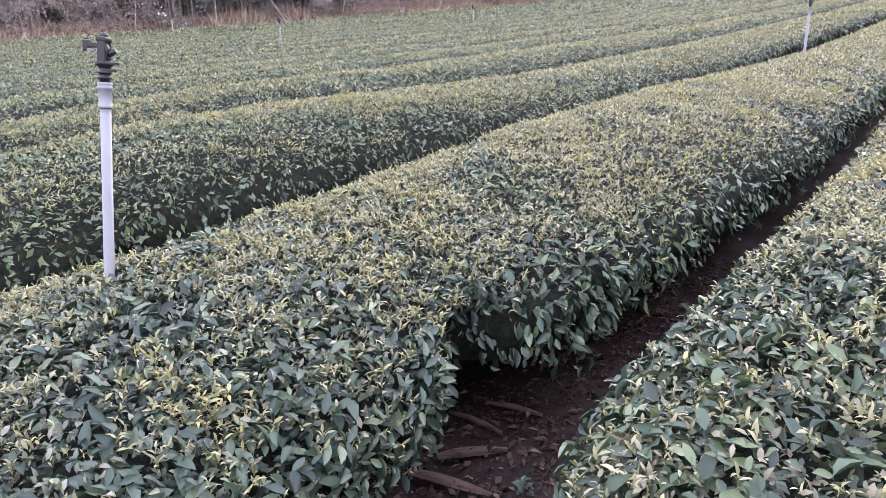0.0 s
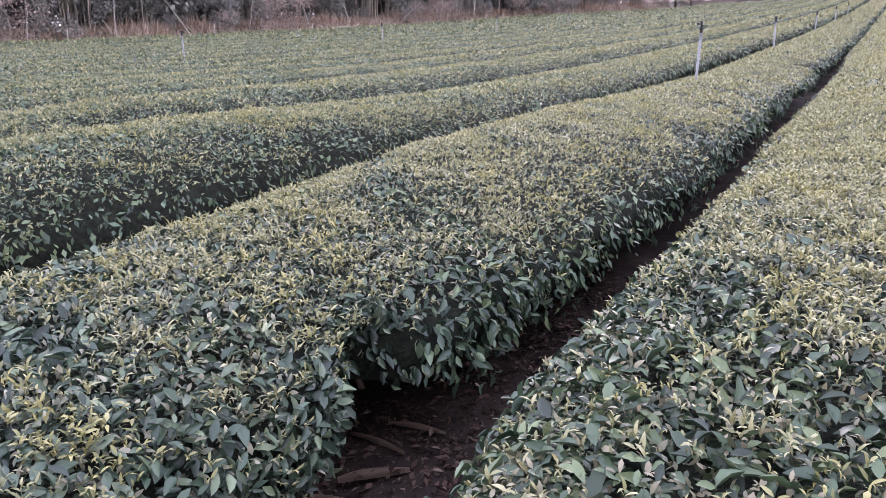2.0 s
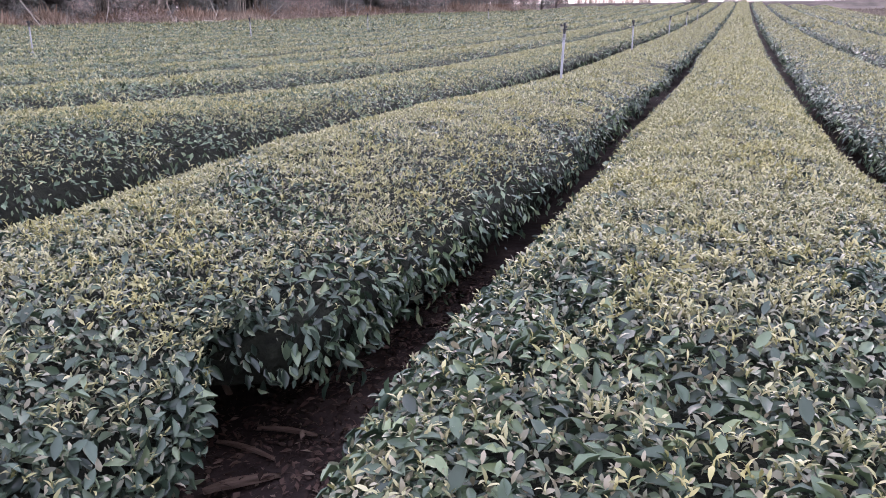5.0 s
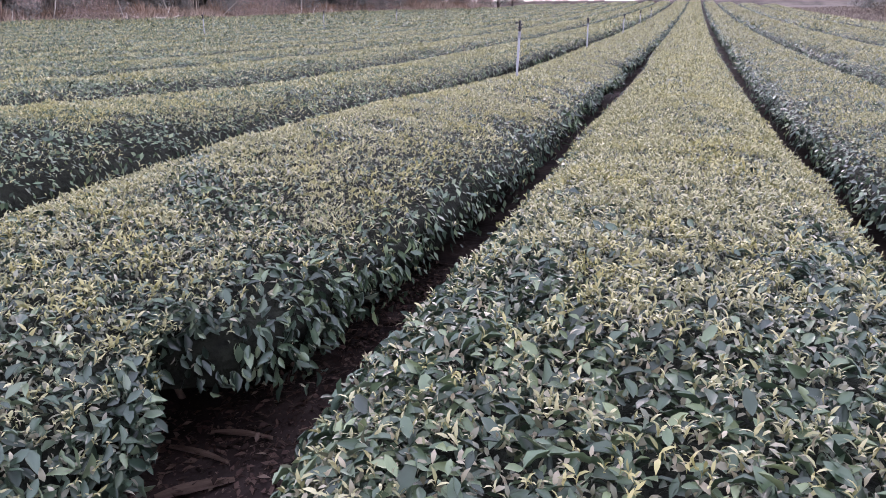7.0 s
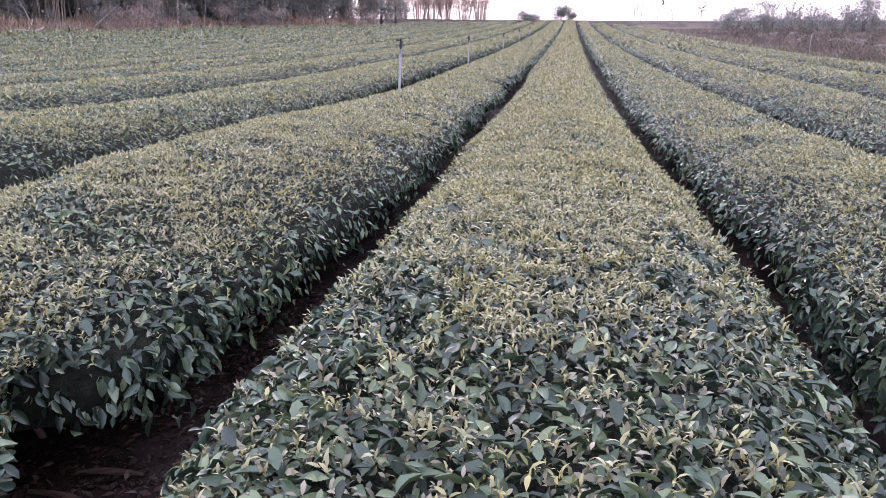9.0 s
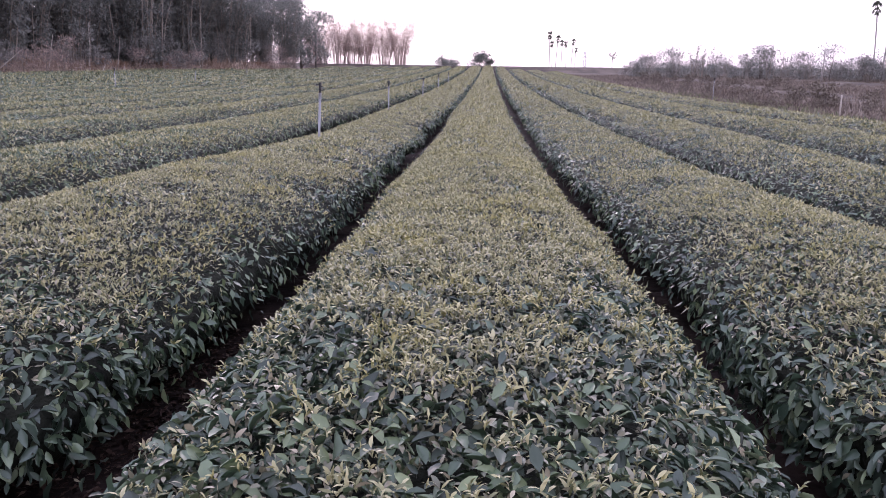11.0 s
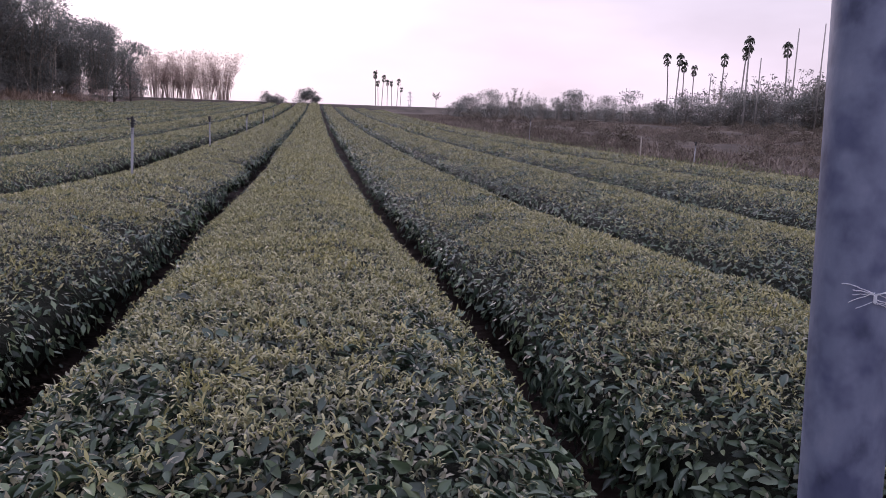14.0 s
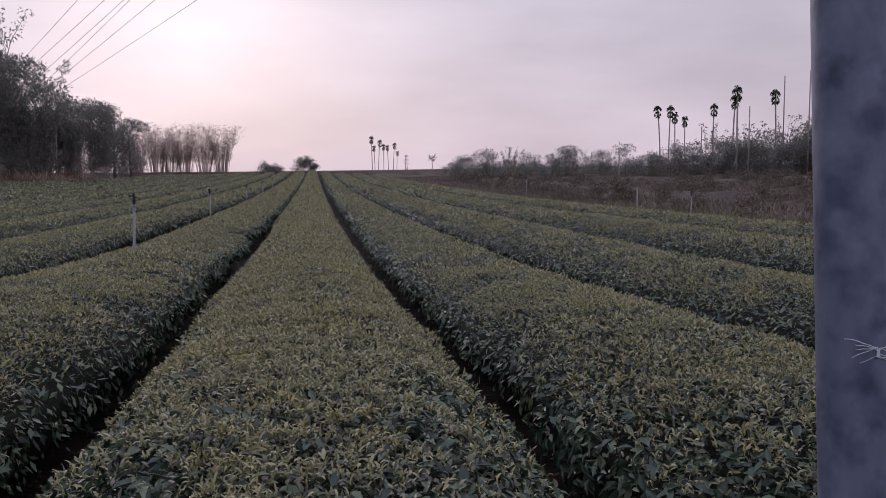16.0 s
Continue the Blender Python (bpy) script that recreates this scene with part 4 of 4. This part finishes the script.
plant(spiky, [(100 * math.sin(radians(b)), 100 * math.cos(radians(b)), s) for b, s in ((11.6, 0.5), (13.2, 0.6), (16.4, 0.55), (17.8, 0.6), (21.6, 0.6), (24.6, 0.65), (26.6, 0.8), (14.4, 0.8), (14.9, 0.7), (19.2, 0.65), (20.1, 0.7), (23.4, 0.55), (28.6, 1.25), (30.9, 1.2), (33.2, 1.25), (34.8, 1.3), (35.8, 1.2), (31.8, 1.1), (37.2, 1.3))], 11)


def betel_palm(height, seed, fronds=11, spread=0.62, stub=False):
    """Slender ringed trunk with a small mop of arching fronds and a hanging skirt of old ones."""
    rs = np.random.RandomState(seed)
    thing = empty("betel_palm", (0, 0, 0), "slender betel palm with a pale trunk and small dark crown", "palm", "betel palms")
    bm = bmesh.new()
    lean = rs.uniform(-0.45, 0.45, 2) * (0.2 if stub else 1)
    pts = [(lean[0] * u ** 2, lean[1] * u ** 2, height * u - 0.3 * (u == 0)) for u in (0, 0.25, 0.5, 0.75, 0.97)]
    tube(bm, pts, [0.13, 0.11, 0.095, 0.09, 0.09], 7)
    part("trunk", bm, M_PALMTRUNK, thing)
    bm = bmesh.new()
    tube(bm, [(lean[0], lean[1], height * 0.955), (lean[0], lean[1], height * 0.955 + 0.7)], [0.10, 0.05], 7)
    part("crownshaft", bm, M_FROND, thing, "green sheathed crownshaft")
    hub = np.array((lean[0], lean[1], height * 0.955 + 0.6))
    for k in range(fronds):
        a = k * 2.4 + rs.uniform(-0.3, 0.3)
        up = 2.0 - 2.4 * k / fronds if stub else rs.uniform(0.5, 1.5) * (1.5 - k / fronds)
        reach = spread * rs.uniform(0.7, 1.1)
        n = 26
        u = np.repeat(np.linspace(0.12, 1, n // 2), 2)
        side = np.tile((-1, 1), n // 2)
        out = reach * u
        z = up * u - (0.5 if stub else up + 0.45) * u ** 2.2
        P = hub + np.stack([out * math.cos(a), out * math.sin(a), z], axis=1)
        along_it = np.stack([np.full(n, math.cos(a)), np.full(n, math.sin(a)), up - 2.2 * up * u], axis=1)
        cross = np.array((-math.sin(a), math.cos(a), 0.0))
        D = side[:, None] * cross * 0.8 + along_it * 0.55 + np.array((0, 0, -0.15 if stub else -0.6))
        L = (0.34 if not stub else 0.46) * np.sin(np.pi * np.clip(u * 0.85 + 0.12, 0, 1)) + 0.08
        part("frond", leaves("frond", LEAF_LOW, P, D, np.tile((0.1, 0.1, 1.0), (n, 1)), L, L * 0.18), M_FROND, thing)
    if not stub:
        n = 60
        a, u = rs.uniform(0, 6.28, n), rs.uniform(0, 1, n)
        r = 0.12 + 0.22 * np.sin(np.pi * u)
        P = hub + np.stack([r * np.cos(a), r * np.sin(a), -0.35 - 0.85 * u], axis=1)
        D = np.stack([0.5 * np.cos(a), 0.5 * np.sin(a), -np.ones(n)], axis=1)
        part("hanging_skirt", leaves("hanging_skirt", LEAF_LOW, P, D, rs.normal(0, 1, (n, 3)), np.full(n, 0.45), np.full(n, 0.09)), M_FROND, thing, "hanging bunch of old fronds and fruit stalks")
    return thing


palms = [betel_palm(10.0, 200 + k) for k in range(3)]
# bearing in degrees, distance, height of the tree
PALMS = [(25.3, 100, 9.2), (25.85, 100, 10.0), (26.3, 101, 8.7), (26.95, 100, 7.6), (28.8, 99, 9.3), (30.4, 98, 11.2), (30.1, 99, 10.6), (32.9, 98, 10.2),
         (4.30, 240, 13.8), (4.75, 242, 13.0), (5.15, 240, 12.0), (5.5, 243, 12.6), (5.85, 240, 11.4), (6.1, 241, 10.2), (4.5, 246, 11.0)]
plant(palms, [(d * math.sin(radians(b)) + 0.2, d * math.cos(radians(b)) + 0.5, h / 11.4) for b, d, h in PALMS], 12)
stub = betel_palm(2.6, 220, 12, 1.15, True)
first.append((stub, place(stub, 23.2, 150, 0, 0.8)))
vine = [broad_tree("dry_vine_thicket", 2.6, 1.7, 250 + k, M_DRYBAMBOO, M_CULM, "tangle of pinkish dry vines before the dark wood", 900, 0.16, 1.2, 0.0) for k in range(2)]
plant(vine, [(x, y, 0.55 + 0.45 * abs(math.sin(i * 2.3))) for i, (x, y) in enumerate(along_edge(2.6, -1.2, 0.6, 23)) if math.sin(i * 0.9) > 0.1], 24)
for ob, m in first:
    ob.matrix_basis = m
    del_key = ob.pop("pending", None)


def bare_pole(x, y, h):
    bm = bmesh.new()
    tube(bm, [(0, 0, -0.3), (0.05, 0, h * 0.5), (0.1, 0.03, h)], [0.09, 0.075, 0.06], 7)
    ob = part("bare_palm_trunk", bm, M_PALMTRUNK)
    ob.location = (x, y, lz(x, y))
    tagged(ob, "crownless dead palm trunk among scrub trees", "dead palm", "dead palm trunks")


for b, d, h in ((31.1, 98, 8.2), (33.25, 97, 11.4), (22.4, 92, 3.6), (28.0, 99, 6.0), (34.8, 98, 12.0)):
    bare_pole(d * math.sin(radians(b)), d * math.cos(radians(b)), h)


# ---- grass, weeds, scrub ----
def blades(name, x, y, h, seed, mat, label, wide=0.12, lean=0.35):
    rs = np.random.RandomState(seed)
    n = len(x)
    P = np.stack([x, y, land(x, y) - 0.03], axis=1)
    D = np.stack([rs.normal(0, lean, n), rs.normal(0, lean, n), np.ones(n)], axis=1)
    U = np.stack([rs.normal(0, 1, n), rs.normal(0, 1, n), rs.normal(0, 0.2, n)], axis=1)
    ob = part(name, join_leaves(name, [(LEAF_TRI, P, D, U, h, h * wide * rs.uniform(0.5, 1.4, n))]), mat)
    tagged(ob, label, name.replace("_", " "), kind="stuff")


def field_margin():
    rs = np.random.RandomState(31)
    pts = along_edge(0.012, 0.0, 0.0, 7)
    e = np.array(pts)
    e = e[rs.randint(0, len(e), 45000)]
    off = rs.uniform(-3.8, 2.5, len(e))
    x, y = e[:, 0] - off * 0.92, e[:, 1] + off * 0.2
    tuft = np.clip(wave(y * 0.5, x * 0.4, 12) + 0.6 * wave(y * 1.7, x, 13), 0, 1) * np.clip(2.2 - np.abs(off), 0, 1)
    h = rs.uniform(0.10, 0.5, len(x)) * (1 + 1.7 * tuft)
    blades("dry_grass", x, y, h, 32, M_STRAW, "pale pinkish-brown dry grass along the forest edge", 0.07, 0.5)
    # wasteland beyond the last hedge
    n = 220000
    x, y = rs.uniform(9.4, 62, n), rs.uniform(3, 108, n)
    keep = (np.degrees(np.arctan2(x, y)) < 47) & (rs.uniform(0, 1, n) < np.clip(0.85 + 0.4 * wave(x * 0.35, y * 0.25, 8), 0.55, 1))
    x, y = x[keep], y[keep]
    h = rs.uniform(0.15, 0.5, len(x)) * (0.8 + 0.25 * wave(x * 0.5, y * 0.4, 9))
    blades("dry_weeds", x, y, h, 33, M_DRY, "mauve-brown dry weeds on rough ground", 0.16, 0.6)
    n = 60000
    x, y = rs.uniform(9.2, 17.5, n), 6 + 60 * rs.uniform(0, 1, n) ** 1.5
    keep = rs.uniform(0, 1, n) < np.clip(0.85 + 0.6 * wave(x * 0.8, y * 0.3, 10) - (x - 9.2) * 0.08 - np.clip(y - 30, 0, 60) * 0.012, 0, 1)
    x, y = x[keep], y[keep]
    blades("green_weeds", x, y, rs.uniform(0.07, 0.30, len(x)), 34, M_WEED, "fresh green weeds beside the outer hedge", 0.18, 0.45)


field_margin()

shrub = [broad_tree("weed_shrub", 1.3, 0.95, 230 + k, M_SCRUB, M_TRUNK, "low grey-brown weedy shrub on rough ground", 480, 0.18, 1.2, 0.0) for k in range(3)]
first.clear()
_r = random.Random(21)
plant(shrub, [(14 + 44 * _r.random() ** 1.1, 18 + 72 * _r.random(), 0.35 + 0.5 * _r.random() ** 2) for k in range(240)], 22)
under = [broad_tree("thicket_shrub", 3.0, 1.8, 240 + k, M_HAZELEAF, M_TRUNK, "tangled grey undergrowth shrub below the bamboo", 1100, 0.24, 1.3, 0.0) for k in range(3)]
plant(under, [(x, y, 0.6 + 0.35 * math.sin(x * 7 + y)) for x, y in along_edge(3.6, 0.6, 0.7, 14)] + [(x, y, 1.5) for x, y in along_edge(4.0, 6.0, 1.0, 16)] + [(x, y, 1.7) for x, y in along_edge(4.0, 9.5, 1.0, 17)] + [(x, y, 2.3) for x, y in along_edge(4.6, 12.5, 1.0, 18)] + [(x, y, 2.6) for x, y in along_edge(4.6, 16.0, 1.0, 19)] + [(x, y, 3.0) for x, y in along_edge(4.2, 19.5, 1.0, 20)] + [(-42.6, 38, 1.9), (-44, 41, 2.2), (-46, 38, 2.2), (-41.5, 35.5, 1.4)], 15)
for ob, m in first:
    ob.matrix_basis = m
    del_key = ob.pop("pending", None)


def fallen_branch(x, y, length, turn, seed):
    rs = random.Random(seed)
    bm = bmesh.new()
    z = 0.10
    tube(bm, [(-length / 2, 0, z), (-length * 0.1, 0.1, z + 0.12), (length * 0.25, -0.06, z + 0.05), (length / 2, 0.12, z + 0.3)], [0.09, 0.075, 0.06, 0.025], 7)
    tube(bm, [(length * 0.1, 0.02, z + 0.08), (length * 0.22, 0.3, z + 0.5), (length * 0.3, 0.35, z + 0.9)], [0.04, 0.03, 0.012], 6)
    tube(bm, [(-length * 0.2, 0.05, z + 0.08), (-length * 0.26, -0.3, z + 0.22)], [0.04, 0.015], 6)
    ob = part("fallen_branch", bm, M_PALEWOOD)
    ob.matrix_world = pose(x, y, lz(x, y), 0, 0, turn)
    tagged(ob, "bleached fallen branch lying in dry grass", "branch", "fallen branches")


M_PALEWOOD = material("bleached_wood", [(0.2, (0.30, 0.26, 0.22)), (0.8, (0.52, 0.47, 0.42))], rough=0.85, spec=0.2, scale=6, island=0, bump=0.4)
for x, y, ln, tn, sd in ((-41.6, 19.5, 4.0, 70, 1), (-40.5, 24.0, 2.6, 80, 2), (-37.6, 37, 2.2, 95, 3), (-33.2, 66, 5.5, 85, 4), (-33.0, 70.5, 3.5, 100, 5), (-42.4, 16.5, 2.5, 30, 6), (-35.4, 48, 2.5, 60, 7)):
    fallen_branch(x, y, ln, tn, sd)


def leaning_pole(x, y, length, tilt, turn, seed):
    rs = random.Random(seed)
    bm = bmesh.new()
    pts = [(0.04 * rs.uniform(-1, 1), 0.04 * rs.uniform(-1, 1), length * k / 5 - 0.15) for k in range(6)]
    tube(bm, pts, [0.035, 0.033, 0.03, 0.026, 0.02, 0.014], 6)
    ob = part("leaning_pole", bm, M_PALEWOOD)
    ob.matrix_world = pose(x, y, lz(x, y), tilt, 0, turn)
    tagged(ob, "pale dead bamboo pole leaning at the thicket's edge", "pole", "dead bamboo poles")


_r = random.Random(55)
for k, (x, y) in enumerate(along_edge(5.2, -0.4, 0.6, 56)):
    leaning_pole(x, y, _r.uniform(2.2, 5.0), _r.uniform(8, 52), _r.uniform(0, 360), k)


def stake(x, y, h):
    bm = bmesh.new()
    lathe(bm, [(0.03, -0.2), (0.03, h - 0.02), (0.02, h)], 8)
    ob = part("wooden_stake", bm, M_PALEWOOD)
    ob.location = (x, y, lz(x, y))
    tagged(ob, "short pale wooden stake in dry grass", "stake", "boundary stakes")


for x, y, h in ((-39.6, 28.2, 1.1), (-41.2, 20.5, 0.9), (-35.2, 44.0, 1.0), (13.4, 30.5, 1.0)):
    stake(x, y, h)


def tall_shoot(x, y, z):
    thing = empty("tall_shoot", (x, y, z), "yellow-green shoot standing above a clipped hedge", "tea shoot")
    bm = bmesh.new()
    tube(bm, [(0, 0, -0.2), (0.01, 0, 0.05), (0.03, 0.01, 0.25)], [0.008, 0.006, 0.004], 5)
    part("stem", bm, M_YOUNG, thing)
    rs = np.random.RandomState(3)
    for k in range(9):
        L = np.array([0.13])
        part("leaf", leaves("leaf", LEAF_FULL, np.array([(0.01, 0, 0.03 * k - 0.02)]), np.array([(math.cos(k * 2.4), math.sin(k * 2.4), 0.6)]), np.array([(0, 0, 1.0)]), L, L * 0.25), M_YOUNG, thing)


tall_shoot(6.15, 41.0, 0.86 + lz(6.15, 41.0))


# ---- pylon and cables ----
def pylon(x, y, h):
    thing = empty("pylon", (x, y, lz(x, y)), "distant steel lattice power pylon", "pylon", "power line")
    for sx in (-1, 1):
        for sy in (-1, 1):
            bm = bmesh.new()
            tube(bm, [(sx * 2.2, sy * 2.2, -0.5), (sx * 0.7, sy * 0.7, h * 0.6), (sx * 0.3, sy * 0.3, h)], 0.11, 4)
            part("leg", bm, M_STEEL, thing)
    for k in range(5):
        z0, z1 = h * 0.12 * k, h * 0.12 * (k + 1)
        w0, w1 = 2.2 - 1.5 * z0 / (h * 0.6), 2.2 - 1.5 * z1 / (h * 0.6)
        bm = bmesh.new()
        for s in (-1, 1):
            tube(bm, [(-w0, s * w0, z0), (w1, s * w1, z1)], 0.09, 4)
            tube(bm, [(w0, s * w0, z0), (-w1, s * w1, z1)], 0.09, 4)
        part("cross_brace", bm, M_STEEL, thing)
    for z, w in ((0.70, 2.0), (0.82, 2.3), (0.95, 1.7)):
        bm = bmesh.new()
        tube(bm, [(-w, 0, h * z), (0, 0, h * z + 0.9), (w, 0, h * z)], 0.14, 4)
        tube(bm, [(-w, 0, h * z), (w, 0, h * z)], 0.12, 4)
        part("cross_arm", bm, M_STEEL, thing)


pylon(67, 560, 22)
pylon(-26, 560, 13)


def cable(p0, p1, sag):
    bm = bmesh.new()
    a, b = Vector(p0), Vector(p1)
    pts = [a.lerp(b, u) - Vector((0, 0, sag * 4 * u * (1 - u))) for u in [k / 14 for k in range(15)]]
    tube(bm, pts, 0.017, 5)
    tagged(part("power_cable", bm, M_WIRE), "thin dark overhead power cable", "cable", "power line")


def sky_point(bearing, elev, dist):
    b, e = radians(bearing), radians(elev)
    return (0.22 + dist * math.sin(b) * math.cos(e), 0.48 + dist * math.cos(b) * math.cos(e), 1.55 + dist * math.sin(e))


# each cable: bearing and elevation of a low and a high point
for b0, e0, b1, e1 in ((-18.5, 8.8, -15.9, 11.9), (-18.9, 7.5, -14.5, 11.9), (-18.0, 7.4, -13.2, 12.1), (-16.9, 7.8, -12.7, 12.2), (-16.4, 7.7, -11.1, 12.4), (-15.4, 7.6, -8.3, 12.7)):
    low, high = Vector(sky_point(b0, e0, 88)), Vector(sky_point(b1, e1, 61))
    step = high - low
    cable(low - step * 2.2, high + step * 1.6, 0.6)


# ---- single leaves of the three nearest hedges ----
def single_leaves(key, y0, y1, count, seed):
    """The large outer leaves that stand apart near the walk, each an object of its own."""
    h, thing = HEDGES[key]
    rs = np.random.RandomState(seed)
    shapes = []
    for k in range(6):
        L = np.array([0.040 + 0.005 * k])
        me = leaves("leaf", LEAF_FULL, np.zeros((1, 3)), np.array([(1.0, 0, 0)]), np.array([(0, 0, 1.0)]), L, L * (0.21 + 0.012 * (k % 3)))
        me.materials.append(M_LEAF)
        shapes.append(me)
    a = np.where(rs.uniform(0, 1, count) < 0.5, -1, 1) * rs.uniform(0.5, 1.75, count)
    y = y0 + (y1 - y0) * rs.uniform(0, 1, count) ** 1.4
    P, N, Ta, Ty = h.frame_at(a, y)
    ang = rs.uniform(0, 2 * math.pi, count)[:, None]
    D = unit(Ta * np.cos(ang) + Ty * np.sin(ang) + N * rs.uniform(0.1, 0.8, count)[:, None] - np.array((0, 0, 0.45)) * np.clip(np.abs(a) - 0.6, 0, 1)[:, None])
    U = N + rs.normal(0, 0.4, (count, 3)) + np.array((0, 0, 0.4))
    S = unit(np.cross(D, U))
    U = np.cross(S, D)
    P = P + N * 0.006 - D * 0.02
    for i in range(count):
        ob = new("leaf", shapes[rs.randint(6)])
        ob.parent = thing
        m = Matrix((( D[i][0], -S[i][0], U[i][0], P[i][0]), (D[i][1], -S[i][1], U[i][1], P[i][1]), (D[i][2], -S[i][2], U[i][2], P[i][2]), (0, 0, 0, 1)))
        ob.matrix_basis = m


M_LEAF = material("single_tea_leaf", [(0.1, (0.034, 0.056, 0.038)), (0.5, (0.062, 0.092, 0.062)), (0.9, (0.125, 0.155, 0.100))], rough=0.48, spec=0.55, scale=30, island=0.75, transl=0.12, rnd="object")
single_leaves(0, 1.35, 3.2, 300, 301)
single_leaves(-1, 0.9, 3.2, 300, 302)
single_leaves(1, 2.2, 4.0, 300, 303)
